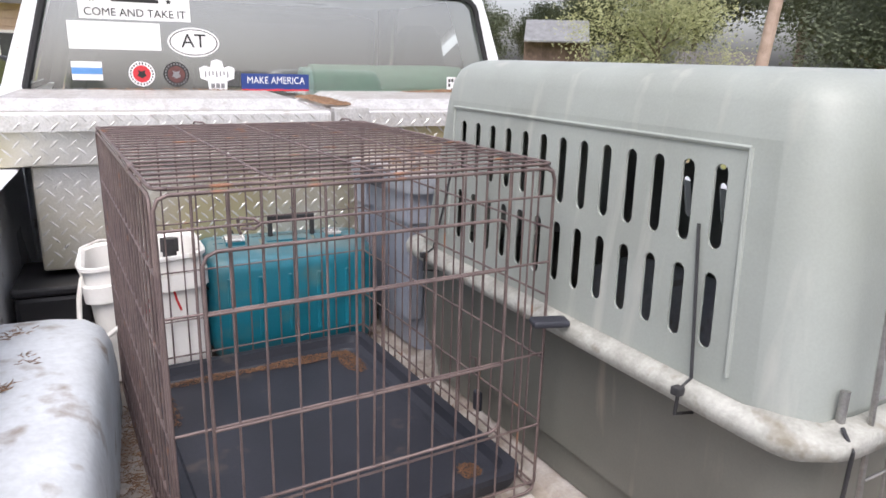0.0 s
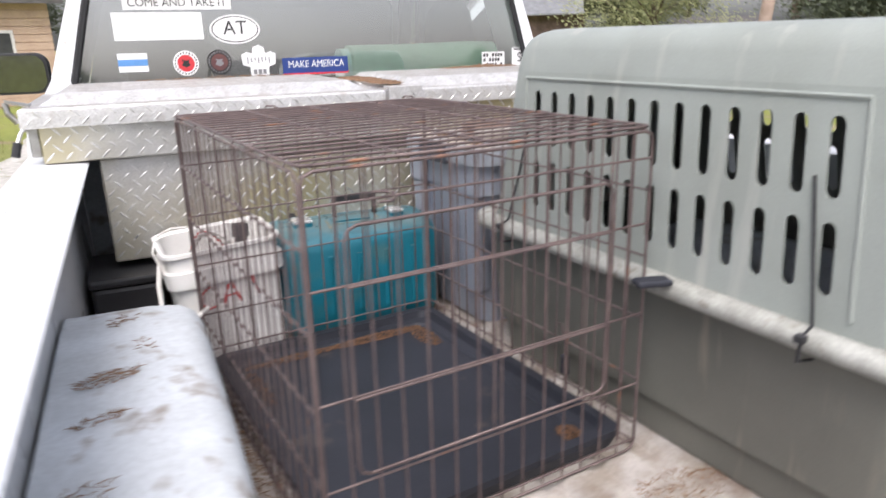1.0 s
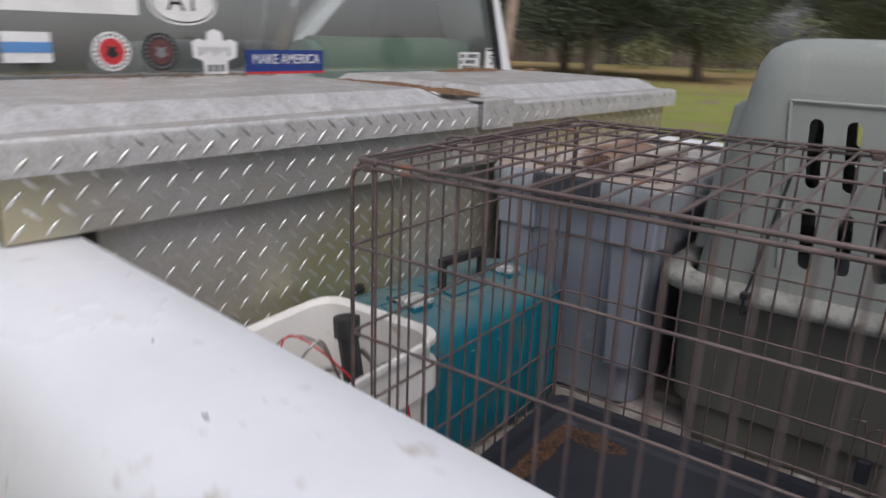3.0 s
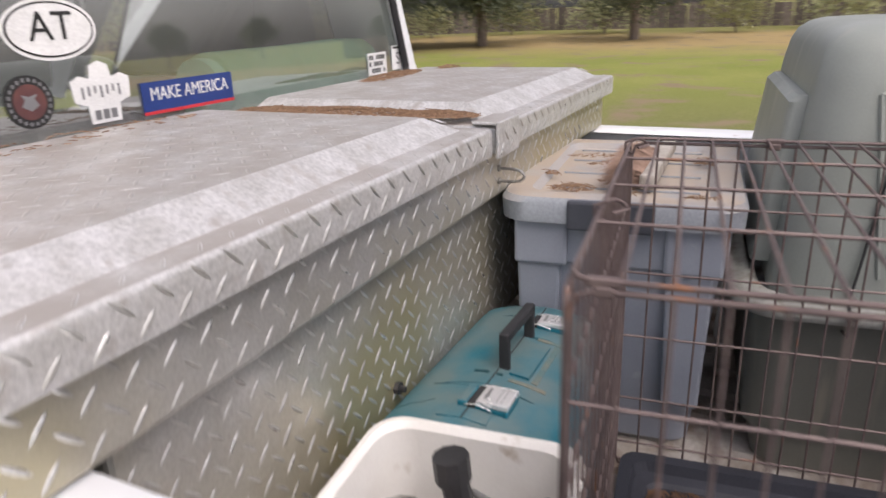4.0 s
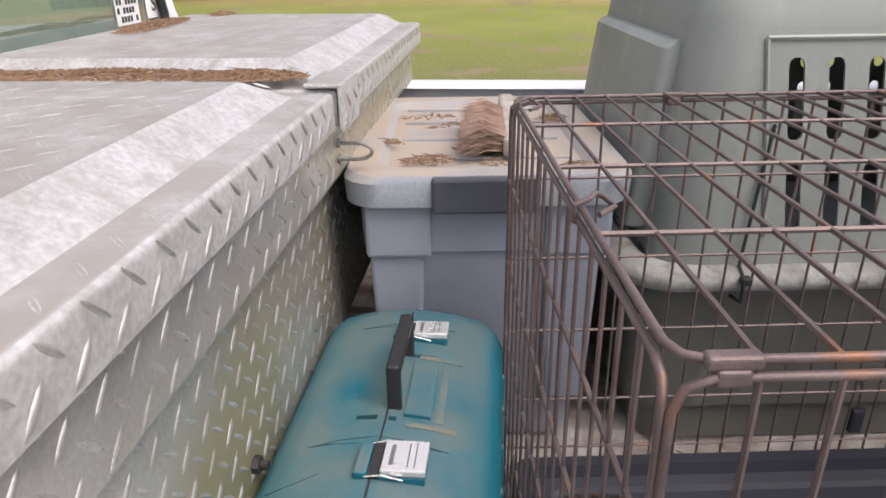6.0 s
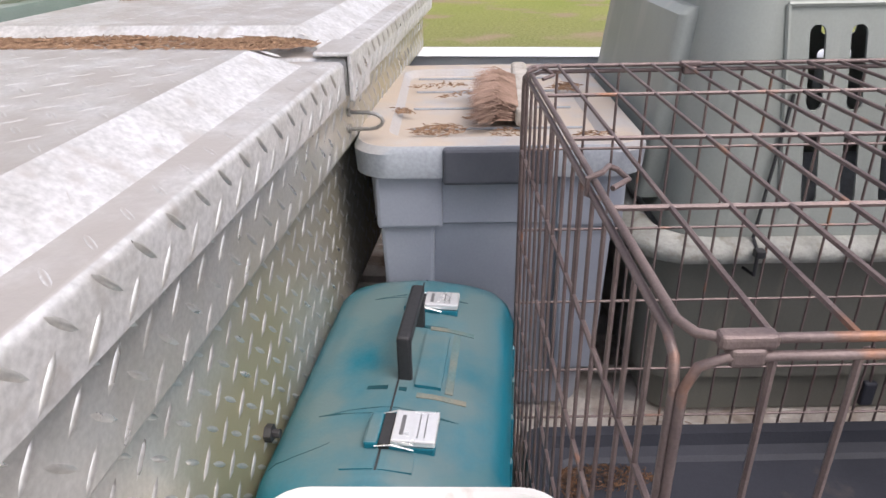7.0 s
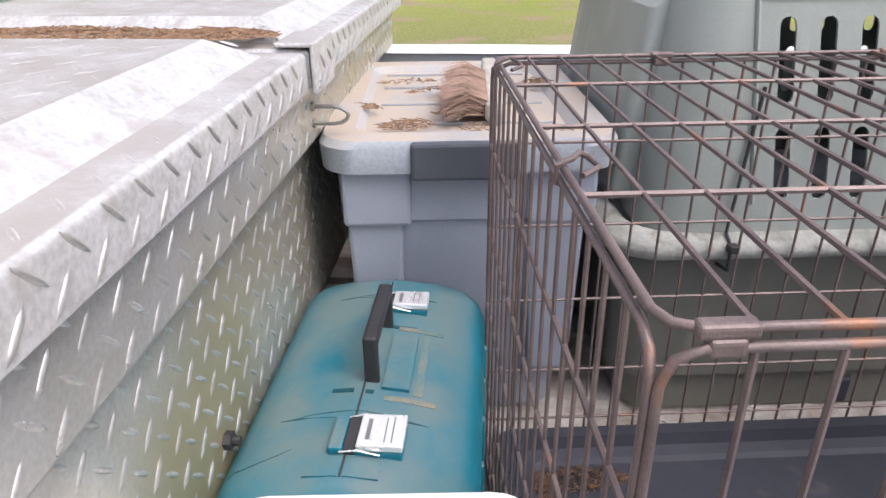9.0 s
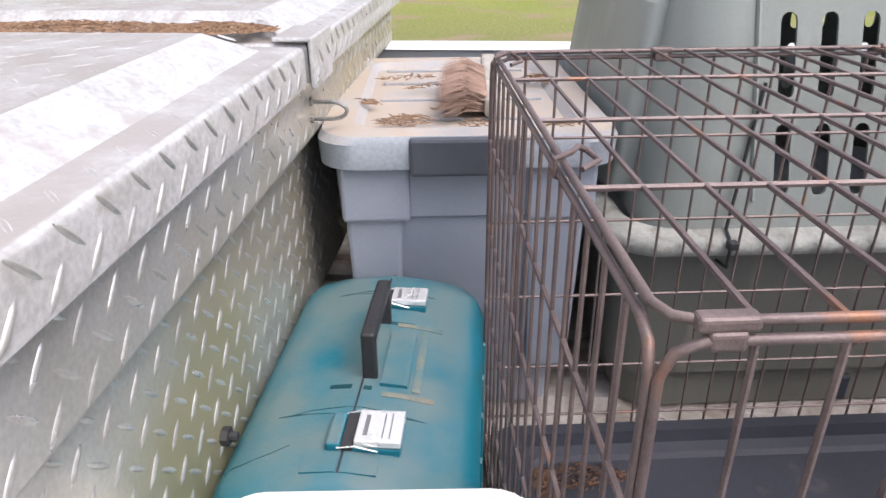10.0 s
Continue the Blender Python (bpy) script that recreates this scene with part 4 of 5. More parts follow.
# dark marks across the roof paint the shade of lens-shaped hollows, beside each latch and the handle
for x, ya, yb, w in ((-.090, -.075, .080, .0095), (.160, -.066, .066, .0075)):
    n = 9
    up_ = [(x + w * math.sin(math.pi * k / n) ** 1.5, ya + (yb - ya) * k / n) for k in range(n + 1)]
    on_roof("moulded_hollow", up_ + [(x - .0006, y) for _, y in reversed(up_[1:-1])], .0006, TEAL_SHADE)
# short raised marks paint the shade of small slots in the roof
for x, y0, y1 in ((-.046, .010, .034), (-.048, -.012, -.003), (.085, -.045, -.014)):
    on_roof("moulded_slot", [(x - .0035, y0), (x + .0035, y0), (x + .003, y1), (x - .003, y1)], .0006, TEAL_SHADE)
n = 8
# shade of the curved crease near the end, laid on as colour
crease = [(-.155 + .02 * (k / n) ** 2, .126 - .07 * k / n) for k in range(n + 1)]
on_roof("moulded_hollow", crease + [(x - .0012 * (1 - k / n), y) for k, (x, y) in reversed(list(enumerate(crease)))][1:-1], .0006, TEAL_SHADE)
# the reinforced band round the near end, and the plates
for y0, y1 in ((.0025, .036), (-.036, -.0025)):
    roof_plate("end_band", -HN + .030, -.150, y0, y1, .0014, TEAL)
roof_plate("label_plate", -.042, .062, -.050, -.020, .004, TEAL)
for x0, x1, y0, y1 in ((-.046, .074, -.064, -.055), (-.060, -.052, -.080, -.024), (.078, .086, -.080, -.024)):
    roof_plate("dusty_border", x0, x1, y0, y1, .0010, DUST, "tan dust settled in the moulded border")
for x in (-.15, -.075, .0, .075, .15):
    part("face_rib", boxed(x - .006, x + .006, -HT - .003, -HT + .01, .06, HH - .07, .003), TEAL, case)
b = bmesh.new()
for x in (-.026, .087):
    box(b, x - .0055, x + .0055, -.0155, .001, HH - .004, HH + .056, .003)
box(b, -.032, .093, -.0155, .001, HH + .042, HH + .058, .004, 3)
hd = part("handle", b, BLACK, case, "black carrying handle")
for x, w in ((-.122, .024), (.138, .018)):
    b = bmesh.new()
    box(b, x - w, x + w, -.056, -.010, HH + .004, HH + .012, .002)
    lt = part("latch", b, CHROME, case, "bright metal toggle latch")
    part("keeper", boxed(x - w, x + w, .003, .018, HH - .008, HH + .008, .003), TEAL, lt)
    # solid black filler that stands for the shade in the gap beside the plate
    part("latch_gap", boxed(x - w, x + w, -.009, .0025, HH - .008, HH + .007, .001), BLACK, lt, "black block painted in for the shade under the latch")
    part("latch_base", boxed(x - w, x + w, -.055, -.008, HH - .012, HH + .0035, .002), TEAL, lt)
    bars = bmesh.new()
    for ln, yy, hw in ((.030, -.020, .0022), (.036, -.037, .0006), (.036, -.044, .0006)):
        box(bars, x - ln / 2 * w / .024, x + ln / 2 * w / .024, yy - hw, yy + hw, HH + .0121, HH + .0125)
    part("marking", bars, TIN, lt, "small grey printed marks")
    part("bail", rod((x - w - .001, .006, HH + .004), (x - w - .0035, -.012, HH + .009), (x - w - .003, -.034, HH + .003), r=.0009), CHROME, lt)
    part("bail", rod((x + w + .001, .006, HH + .004), (x + w + .003, -.012, HH + .008), (x + w + .002, -.034, HH + .003), r=.0009), CHROME, lt)

# ---- white bucket ----
bucket = thing("white_bucket", pose(-.500, -.148, FLOOR + .009, -2, -4, 3), "open white square plastic bucket with red lettering, holding odds and ends", "bucket")
b = bmesh.new()


def bring(h, z, rad=.042):
    return rounded_ring(-h, h, -h, h, rad, z, 6)


H = .287
loft(b, [bring(.112, .0), bring(.118, .006), bring(.126, H - .085), bring(.136, H - .083), bring(.137, H - .045), bring(.130, H - .043), bring(.131, H - .012), bring(.138, H - .008), bring(.138, H), bring(.131, H + .001), bring(.124, H - .006), bring(.120, H - .085), bring(.106, .008)], True, True)
part("pail", b, BUCKET, bucket, sharp=35)
hb = bmesh.new()
tube(hb, [(-.138, .0, H - .05), (-.15, -.03, H - .09), (-.155, -.07, H - .13), (-.15, -.11, H - .15), (-.10, -.148, H - .155), (-.06, -.150, H - .13)], .006, 8)
tube(hb, [(-.138, .01, H - .05), (-.146, .02, H - .02), (-.13, .05, H + .012), (-.09, .09, H + .016), (-.05, .10, H + .010)], .003, 6)
part("bail_handle", hb, BUCKET, bucket, "white bail handle hanging down")
for stroke in ([(-.035, .03), (-.05, .036), (-.068, .025), (-.07, .0), (-.058, -.016), (-.04, -.014)], [(-.022, -.018), (-.006, .026), (.0, .034), (.010, .008), (.018, -.022)], [(-.016, .002), (.014, .0)],
               [(.026, .034), (.05, .037), (.078, .030)], [(.052, .036), (.055, .01), (.062, -.02)]):
    b = bmesh.new()
    tube(b, [(x, -.1265 - (z + .165 - .2) * .03, z + .165 + x * .12) for x, z in stroke], .0028, 6)
    part("red_letter", b, RED, bucket, "hand-drawn red letter stroke")
# contents
grips = bmesh.new()
tube(grips, [(.05, -.02, .10), (.06, .0, .22), (.065, .01, H - .015)], .017, 10)
tube(grips, [(.065, .01, H - .02), (.068, .012, H + .012)], .022, 10)
tool = part("hose_nozzle", grips, BLACK)
tool.matrix_world = bucket.matrix_world.copy()
tagged(tool, "black ribbed nozzle standing in the white bucket", "nozzle")
coil = bmesh.new()
tube(coil, [(.08 * math.cos(a * .5), .08 * math.sin(a * .5), .14 + .004 * a) for a in range(26)], .005, 8)
c2 = part("cable_coil", coil, STEEL)
c2.matrix_world = bucket.matrix_world.copy()
tagged(c2, "grey cable coiled loosely inside the white bucket", "cable")
for q, (x0, y0, amp) in enumerate(((-.08, .06, .11), (-.02, -.08, .09), (-.10, 0, .13))):
    lp = bmesh.new()
    tube(lp, [(x0 + .013 * k, y0 + .02 * math.sin(k * .5 + q), .17 + amp * math.sin(k * .26)) for k in range(13)], .0022, 6)
    lo_ = part("loose_wire", lp, BLACK if q == 1 else STEEL)
    lo_.matrix_world = bucket.matrix_world.copy()
    tagged(lo_, "thin bent wire sticking up in the white bucket", "wire", "loose wires in the bucket")
rw = bmesh.new()
tube(rw, [(-.09 + .012 * k, -.03 + .08 * math.sin(k * .28), .19 + .10 * math.sin(k * .27)) for k in range(12)], .0018, 6)
c3 = part("red_wire", rw, RED)
c3.matrix_world = bucket.matrix_world.copy()
tagged(c3, "thin red wire bent over in the white bucket", "wire")

# ---- stickers on the rear window ----
WY = lambda z: CAB_Y + .0095 + (z - 1.4) * .03


def sticker(name, x, z, label, m_extra=None):
    return thing(name, pose(x, WY(z), z, 90, 0, 0), label, "sticker", "stickers on the rear window")


def flat(pts, z=0.0, t=.0006):
    b = bmesh.new()
    loft(b, [[(x, y, z) for x, y in pts], [(x, y, z + t) for x, y in pts]])
    return b


def oval(rx, ry, n=36):
    return [(rx * math.cos(2 * math.pi * k / n), ry * math.sin(2 * math.pi * k / n)) for k in range(n)]


def rect(w, h):
    return [(-w / 2, -h / 2), (w / 2, -h / 2), (w / 2, h / 2), (-w / 2, h / 2)]


s = sticker("oval_sticker", -.308, 1.642, "white oval sticker with black letters on the rear window")
part("backing", flat(oval(.082, .047)), VINYL_WHITE, s)
part("ring", flat(oval(.076, .042), .0008), VINYL_BLACK, s)
part("field", flat(oval(.0725, .039), .0016), VINYL_WHITE, s)
lettering("AT", .062, VINYL_BLACK, s, pose(0, .003, .0028))
s = sticker("banner_sticker", -.478, 1.748, "white banner sticker with black letters on the rear window")
part("backing", flat(rect(.33, .085)), VINYL_WHITE, s)
lettering("COME AND TAKE IT", .034, VINYL_BLACK, s, pose(0, -.022, .0012), width=.30)
part("silhouette", flat([(-.07, .012), (.07, .012), (.07, .022), (.03, .03), (-.05, .03), (-.07, .022)], .0008), VINYL_BLACK, s)
for sx in (-.125, .1):
    st = [(sx + (.011 if k % 2 == 0 else .0045) * math.sin(k * math.pi / 5), .018 + (.011 if k % 2 == 0 else .0045) * math.cos(k * math.pi / 5)) for k in range(10)]
    part("star", flat(st[::-1], .0008), VINYL_BLACK, s)
s = sticker("paper_sheet", -.545, 1.655, "blank white sheet taped inside the rear window")
part("sheet", flat(rect(.27, .085)), VINYL_WHITE, s)
s = sticker("striped_sticker", -.636, 1.545, "white sticker with a blue stripe on the rear window")
part("backing", flat(rect(.088, .058)), VINYL_WHITE, s)
part("stripe", flat(rect(.088, .02), .0008), VINYL_LIGHT_BLUE, s)
for name, x, c, lab in (("round_sticker", -.476, VINYL_RED, "round red and white sticker on the rear window"), ("round_sticker", -.370, VINYL_BLACK, "round dark sticker with a small emblem on the rear window")):
    s = sticker(name, x, 1.538, lab)
    part("backing", flat(oval(.040, .040)), VINYL_WHITE if c is VINYL_RED else VINYL_BLACK, s)
    part("disc", flat(oval(.027, .027), .0008), VINYL_RED if c is VINYL_RED else surf("dull_red_vinyl", (0.16, .06, .05), (.10, .04, .04), 30), s)
    ring = bmesh.new()
    for k in range(22):
        a = 2 * math.pi * k / 22
        box(ring, .0335 * math.cos(a) - .0022, .0335 * math.cos(a) + .0022, .0335 * math.sin(a) - .0028, .0335 * math.sin(a) + .0028, .0008, .0013)
    part("small_print", ring, VINYL_BLACK if c is VINYL_RED else TIN, s)
    part("emblem", flat([(-.014, -.006), (0, -.014), (.014, -.006), (.008, .004), (.013, .012), (0, .008), (-.013, .012), (-.008, .004)], .0016), VINYL_BLACK if c is VINYL_RED else TIN, s)
s = sticker("emblem_sticker", -.239, 1.538, "white cut-out emblem sticker on the rear window")
part("emblem", flat([(-.03, -.05), (.03, -.05), (.032, -.02), (.055, -.012), (.058, .022), (.04, .03), (.022, .024), (.018, .045), (0, .052), (-.018, .045), (-.022, .024), (-.04, .03), (-.058, .022), (-.055, -.012), (-.032, -.02)]), VINYL_WHITE, s)
for k in range(7):
    part("print_bar", boxed(-.04 + .012 * k, -.036 + .012 * k, -.008 + .004 * (k % 3), .012, .0008, .0012), TIN, s)
for k in range(3):
    part("print_bar", boxed(-.022 + .016 * k, -.01 + .016 * k, -.044, -.028, .0008, .0012), TIN, s)
s = sticker("slogan_sticker", -.043, 1.515, "dark blue bumper sticker with white letters on the rear window")
part("backing", flat(rect(.235, .058)), VINYL_BLUE, s)
lettering("MAKE AMERICA", .034, VINYL_WHITE, s, pose(.002, .006, .0012), width=.20)
part("stripe", flat([(-.1175, -.029), (.1175, -.029), (.1175, -.023), (-.1175, -.023)], .0008), VINYL_RED, s)
s = sticker("dollar_sticker", .782, 1.521, "small white sticker with a black letter on the rear window")
part("backing", flat(rect(.06, .068)), VINYL_WHITE, s)
lettering("S", .05, VINYL_BLACK, s, pose(0.004, -.004, .0012))
part("bar", flat(rect(.046, .006), .0008), VINYL_BLACK, s).location.y = .028
s = sticker("print_sticker", .668, 1.512, "small black and white printed sticker on the rear window")
part("backing", flat(rect(.10, .06)), VINYL_WHITE, s)
b = bmesh.new()
for r in range(3):
    for k in range(7):
        if (r * 7 + k * 3) % 5:
            box(b, -.044 + .0125 * k, -.035 + .0125 * k, -.024 + .018 * r, -.012 + .018 * r, .0008, .0012)
part("small_print", b, VINYL_BLACK, s)

# bedroll lying behind the bench
roll = thing("bedroll", pose(.40, .70, 1.508), "rolled green sleeping bag behind the rear window", "bedroll")
b = bmesh.new()
tube(b, [(-.30, 0, 0), (-.29, 0, 0), (-.05, 0, .0), (-.04, 0, 0), (-.03, 0, 0), (.2, 0, .004), (.30, 0, .0)], .073, 20)
for v in b.verts:
    if abs(v.co.x + .04) < .002:
        v.co.y *= .93
        v.co.z *= .93
part("roll", b, GREEN_CLOTH, roll, smooth=True)
b = bmesh.new()
tube(b, [(-.335, 0, -.004), (-.302, 0, -.004)], .066, 20)
part("end_pad", b, PALE_CYAN, roll, "pale cyan foam end")
part("shelf", boxed(-.80, .80, .66, .80, 1.38, 1.434, .01), CAB_DARK, truck)

# ---- litter of pine needles ----
needle_litter("dry pine needles and dust along the tool box lid seam", [(.046, .30, 1.4735, .042, .25, 950, 0), (.045, .12, 1.4735, .04, .08, 500, 0), (.05, .48, 1.470, .047, .08, 330, 0), (.55, .49, 1.491, .16, .04, 420, .1), (.80, .45, 1.491, .06, .03, 70, .3), (-.4, .5, 1.491, .25, .04, 60, 0)], 1)
TZ = FLOOR + TH - .005
needle_litter("dry pine needles on the tote lid", [(.135, -.105, TZ, .025, .040, 70, .3), (.235, -.035, TZ, .018, .012, 22, 1), (.42, -.075, TZ, .012, .05, 26, .2), (.215, -.165, TZ, .02, .035, 46, .9), (.125, -.205, TZ, .02, .025, 14, .2), (.42, -.31, TZ, .03, .03, 60, .2), (.12, -.33, TZ, .015, .04, 30, .2), (.36, -.13, TZ, .016, .05, 24, .5)], 2)
needle_litter("dead leaves and needles on the wheel well", [(-.755, -.80, 1.113, .045, .022, 55, .4), (-.73, -.56, 1.112, .03, .018, 14, .9), (-.76, -.93, 1.113, .035, .014, 24, .3), (-.70, -.70, 1.112, .02, .05, 8, 0), (-.77, -1.10, 1.112, .03, .02, 14, 0)], 3)
c_, s_ = math.cos(radians(TURN)), math.sin(radians(TURN))
spot = lambda lx, ly, rx, ry, n: (CX + lx * c_ - ly * s_, CY + lx * s_ + ly * c_, FLOOR + .018, rx, ry, n, radians(TURN))
needle_litter("orange-brown needles and dirt inside the crate tray", [spot(.10, .31, .13, .022, 300), spot(.21, .25, .025, .07, 120), spot(-.12, .31, .12, .016, 160), spot(.22, -.30, .02, .03, 80), spot(-.23, .20, .015, .09, 60)], 4, RUST_DIRT, .4)
needle_litter("dirt and needles on the bed floor", [(-.56, -.75, FLOOR + .002, .04, .4, 500, 0), (.06, -.55, FLOOR + .002, .03, .35, 170, .1), (.10, -1.12, FLOOR + .002, .10, .05, 90, .1), (-.45, -1.25, FLOOR + .002, .2, .1, 90, 0)], 5)


# ---- surroundings ----
def tree(kind_name, x, y, h, spread, leaf, seed, n_leaves=2600, base=.25, label="leafy green tree at the field's edge", size=.16):
    rng = random.Random(seed)
    t = thing(kind_name, pose(x, y, 0), label, "tree")
    b = bmesh.new()
    tube(b, [(0, 0, -.1), (.05, 0, h * .2), (-.04, .06, h * .45), (.02, 0, h * .85)], h * .028, 8, h * .008)
    tips = []
    for k in range(11):
        a, z0 = rng.uniform(0, 6.28), h * rng.uniform(base, .7)
        L = spread * rng.uniform(.5, 1.0)
        e = Vector((L * math.cos(a), L * math.sin(a), z0 + h * rng.uniform(.08, .28)))
        tube(b, [(0, 0, z0), e * .5 + Vector((0, 0, z0 * .52)), e], h * .009, 5, h * .002)
        tips.append(e)
    part("trunk", b, BARK, t)
    tips += [Vector((rng.uniform(-.4, .4) * spread, rng.uniform(-.4, .4) * spread, h * rng.uniform(base + .15, .97))) for _ in range(9)]
    V, F = [], []
    for _ in range(n_leaves):
        c = rng.choice(tips)
        q = Vector((rng.gauss(0, 1), rng.gauss(0, 1), rng.gauss(0, .75))) * spread * .22
        p = c + q
        if p.z < h * .08:
            p.z = h * .08 + rng.random() * .4
        u = Vector((rng.gauss(0, 1), rng.gauss(0, 1), rng.gauss(0, .6))).normalized()
        w = u.orthogonal().normalized()
        s_l = size * rng.uniform(.6, 1.5)
        k = len(V)
        V += [p - u * s_l, p + w * s_l * .45, p + u * s_l, p - w * s_l * .45]
        F += [(k, k + 1, k + 2, k + 3)]
    crown = link_mesh("crown", V, F, leaf, t)
    return t


oak = tree("oak_tree", 47, 20, 11, 4.5, LEAF_DARK, 1, 22000, .2, "dark green oak behind the fence", .15)
rng = random.Random(12)
for i in range(26):
    deg = -18 + i * 5.2 + rng.uniform(-2, 2)
    d = rng.uniform(50, 64)
    k = rng.uniform(.8, 1.35) * (.55 if 50 < deg < 72 else 1)
    copy_thing(oak, pose(d * math.cos(radians(deg)), d * math.sin(radians(deg)), 0, 0, 0, rng.uniform(0, 360)) @ Matrix.Diagonal((k, k, k, 1)))
for i in range(22):
    a = radians(112 + i * 11 + rng.uniform(-4, 4))
    d = rng.uniform(85, 120)
    copy_thing(oak, pose(d * math.cos(a), d * math.sin(a), 0, 0, 0, rng.uniform(0, 360)) @ Matrix.Diagonal((*[rng.uniform(.35, .6)] * 3, 1)))
bush = tree("shrub", 40, 9, 3.4, 2.3, LEAF_LIGHT, 4, 1500, .05, "pale green shrub on the grass by the fence", .14)
for x, y, k in ((41, 15, .8), (39, 2, .7), (42, -3, .9), (38, 19, .6)):
    copy_thing(bush, pose(x, y, 0, 0, 0, x * 40) @ Matrix.Diagonal((k, k, k, 1)))
pale = tree("willow_tree", 15.6, 17.1, 5.6, 2.6, LEAF_LIGHT, 7, 22000, .12, "pale yellow-green willow near the shed", .05)
cedar = tree("cedar_tree", 25, 15, 9, 3.8, LEAF_DARK, 9, 34000, .1, "dense dark green tree behind the utility pole", .075)
copy_thing(cedar, pose(29, 12, 0, 0, 0, 70))
copy_thing(cedar, pose(30, 19.5, 0, 0, 0, 140))
copy_thing(cedar, pose(33, 6, 0, 0, 0, 210))

pole = thing("utility_pole", pose(10.15, 8.0, 0, 0, 5.0, -40), "leaning weathered wooden utility pole with rust-red foot", "utility pole")
part("shaft", tube(bmesh.new(), [(0, 0, -.3), (0, 0, 2), (0, 0, 9)], .125, 14, .10), POLE_WOOD, pole)
part("guard", tube(bmesh.new(), [(0, 0, -.1), (0, 0, 1.25)], .131, 14), surf("rust_red_guard", (.30, .10, .06), (.20, .07, .05), 6, .8), pole)


def fence():
    f = thing("board_fence", pose(0, 0, 0), "low grey weathered board fence across the far field", "fence")
    pts = [(47, -30), (47, 16), (40, 27), (26, 36), (8, 42)]
    me_board = boxed(-.07, .07, -.012, .012, 0, 1.5, .004)
    m0 = bpy.data.meshes.new("board")
    me_board.to_mesh(m0)
    m0.materials.append(FENCE_WOOD)
    rr = random.Random(8)
    for (x0, y0), (x1, y1) in zip(pts, pts[1:]):
        L = math.hypot(x1 - x0, y1 - y0)
        n = int(L / .6)
        ang = math.degrees(math.atan2(y1 - y0, x1 - x0))
        for i in range(n):
            t = i / n
            ob = new("board", m0)
            ob.parent = f
            ob.matrix_local = pose(x0 + (x1 - x0) * t, y0 + (y1 - y0) * t, -.05, 0, rr.uniform(-2, 2), ang) @ Matrix.Diagonal((3.9, 1, rr.uniform(.92, 1.05), 1))
    return f


fence()


def shed():
    s = thing("wooden_shed", pose(18.5, 28, 0, 0, 0, -32), "small brown wooden shed with a grey tin roof", "shed")
    for k in range(14):
        x = -1.5 + k * .215
        part("plank", boxed(x, x + .205, -1.25, -1.2, 0, 2.6), SHED_WOOD, s)
    part("wall", boxed(-1.5, 1.5, -1.19, 1.25, 0, 2.58), SHED_WOOD, s)
    b = bmesh.new()
    prof = [(-1.75, 2.5), (0, 3.5), (1.75, 2.5), (1.75, 2.57), (0, 3.58), (-1.75, 2.57)]
    extrude_profile(b, prof, -1.5, 1.5)
    part("roof", b, TIN, s).matrix_local = pose(0, 0, 0, 0, 0, 90)
    gable = bmesh.new()
    extrude_profile(gable, [(-1.22, 2.5), (0, 3.2), (1.22, 2.5)], -1.45, 1.45)
    part("gable", gable, SHED_WOOD, s).matrix_local = pose(0, 0, 0, 0, 0, 90)


shed()


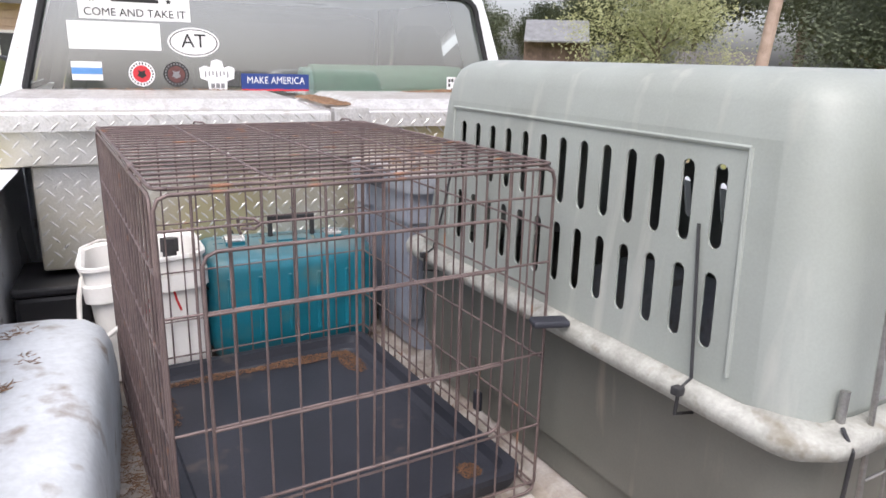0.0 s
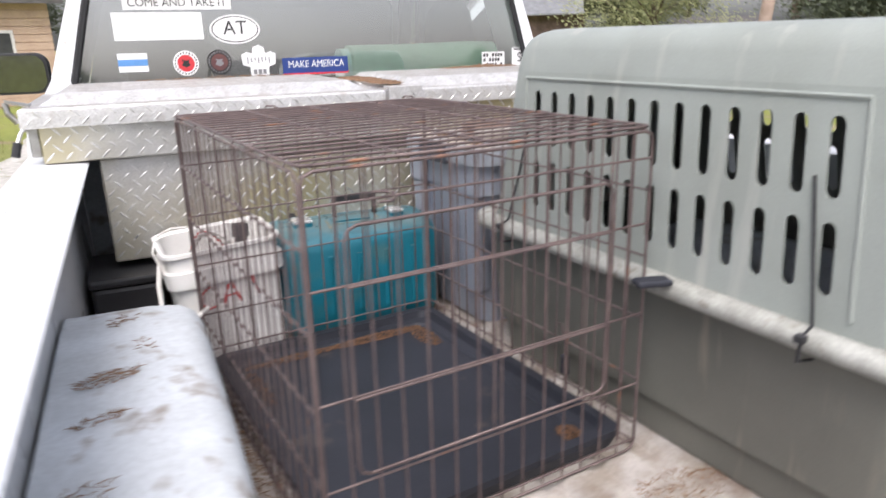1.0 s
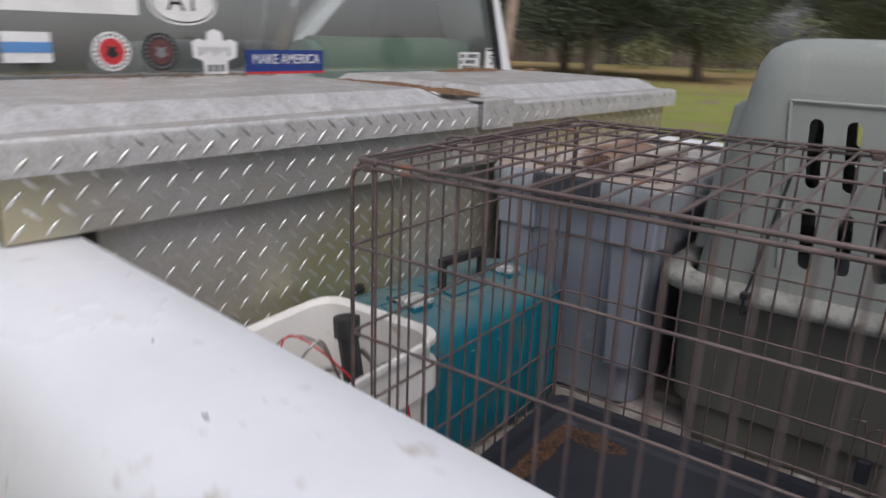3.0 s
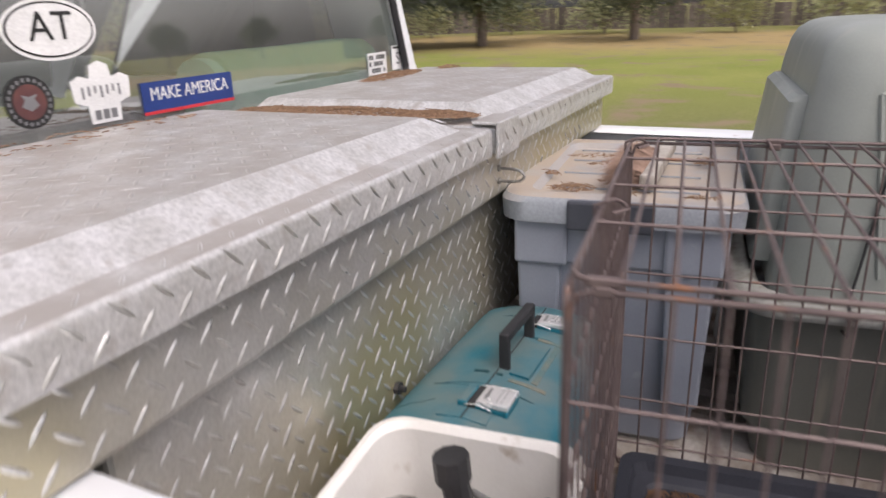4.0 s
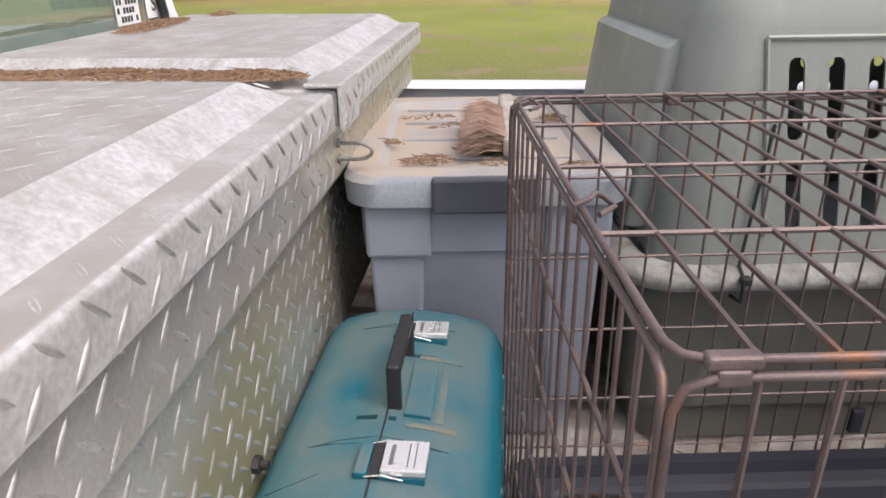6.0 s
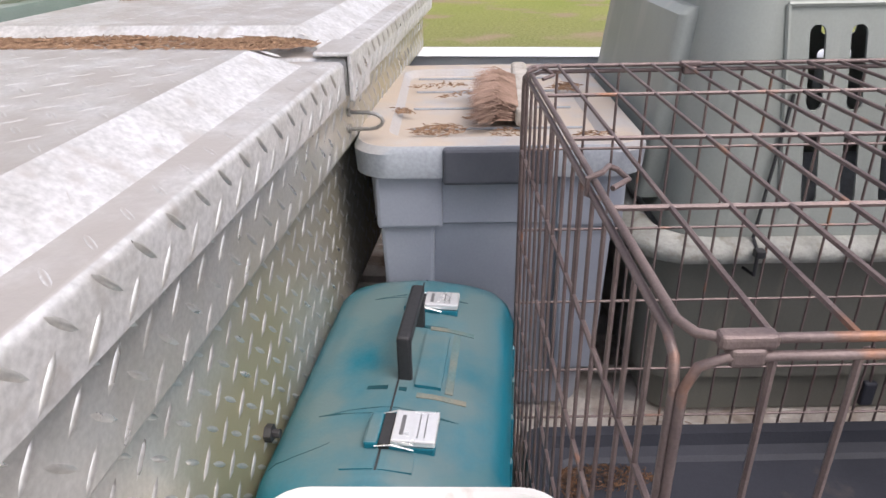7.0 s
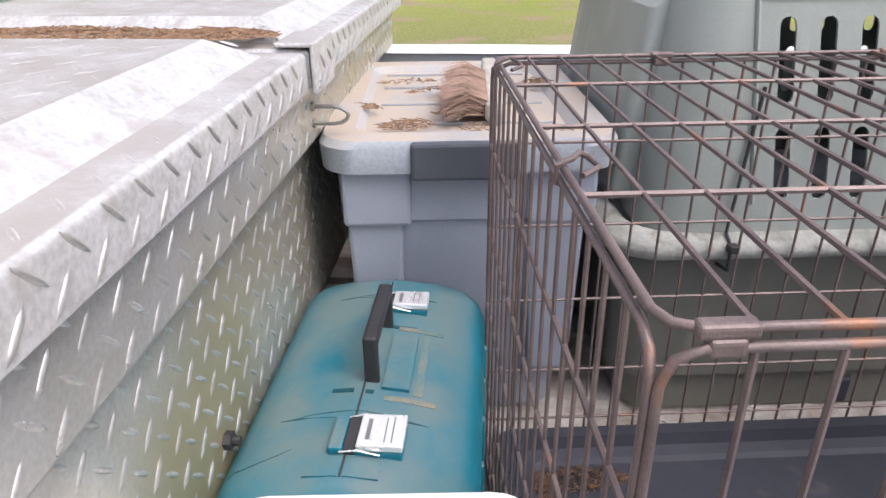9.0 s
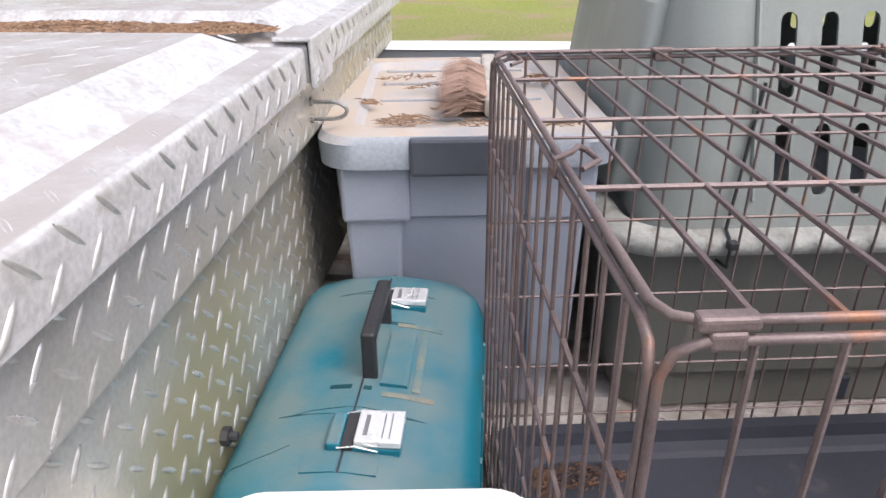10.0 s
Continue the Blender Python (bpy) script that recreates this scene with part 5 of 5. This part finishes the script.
def house(x, y, rz, w, d, h, wall, label, windows=3):
    hs = thing("house", pose(x, y, 0, 0, 0, rz), label, "house")
    part("wall", boxed(-w / 2, w / 2, -d / 2, d / 2, 0, h), wall, hs)
    b = bmesh.new()
    extrude_profile(b, [(-d / 2 - .5, h - .1), (0, h + d * .28), (d / 2 + .5, h - .1), (d / 2 + .5, h + .06), (0, h + d * .28 + .16), (-d / 2 - .5, h + .06)], -w / 2 - .4, w / 2 + .4)
    part("roof", b, SHINGLE, hs).matrix_local = pose(0, 0, 0, 0, 0, 90)
    b = bmesh.new()
    extrude_profile(b, [(-d / 2, h - .05), (0, h + d * .27), (d / 2, h - .05)], -w / 2, w / 2)
    part("gable", b, wall, hs).matrix_local = pose(0, 0, 0, 0, 0, 90)
    for k in range(int(h / .22)):
        part("siding_board", boxed(-w / 2 - .03, w / 2 + .03, -d / 2 - .03, -d / 2 - .004, k * .22 + .01, k * .22 + .21, .004), wall, hs)
    for k in range(windows):
        xw = -w / 3 + k * w / 3
        wf = part("window", boxed(xw - .55, xw + .55, -d / 2 - .06, -d / 2 - .03, 1.0, 2.1), HOUSE_WHITE, hs)
        part("pane", boxed(xw - .47, xw - .02, -d / 2 - .07, -d / 2 - .061, 1.08, 2.02), CAB_DARK, wf)
        part("pane", boxed(xw + .02, xw + .47, -d / 2 - .07, -d / 2 - .061, 1.08, 2.02), CAB_DARK, wf)
    return hs


house(-7.5, 24, 12, 9, 6, 2.9, SIDING, "tan clapboard house with a dark shingle roof across the yard")
house(20.5, 19.4, -45, 2.3, 2.0, 1.45, SIDING, "small tan outbuilding beyond the utility pole", 0)
house(16, -95, 180, 12, 7, 3.0, HOUSE_WHITE, "pale single-storey house far behind the truck")
house(-26, -90, 180, 10, 7, 3.0, HOUSE_WHITE, "pale single-storey house far behind the truck")


def grass_patch(x0, x1, y0, y1, n, seed, hmin, hmax, w=.004):
    rng = random.Random(seed)
    V, F = [], []
    for _ in range(n):
        x, y = rng.uniform(x0, x1), rng.uniform(y0, y1)
        if -2.5 < x < -1.3 and y > 2.5 and rng.random() < .85:
            continue
        if noise.noise(Vector((x * .9, y * .9, 3))) + .35 < rng.random() * .9 or rng.random() < max(0, (y - 3) / 16):
            continue
        a, h = rng.uniform(0, 6.28), rng.uniform(hmin, hmax)
        d = Vector((math.cos(a), math.sin(a), 0))
        side = Vector((-d.y, d.x, 0)) * w
        p = Vector((x, y, 0))
        k = len(V)
        V += [p - side, p + side, p + d * h * .35 + Vector((0, 0, h * .7)) + side * .7, p + d * h * .35 + Vector((0, 0, h * .7)) - side * .7, p + d * h * .8 + Vector((0, 0, h * .95))]
        F += [(k, k + 1, k + 2, k + 3), (k + 3, k + 2, k + 4)]
    ob = link_mesh("grass", V, F, GRASS_BLADE)
    return tagged(ob, "short mown grass blades beside the truck", "grass", kind="stuff")


grass_patch(-6.5, -1.05, -3.5, 16, 60000, 1, .025, .075, .005)
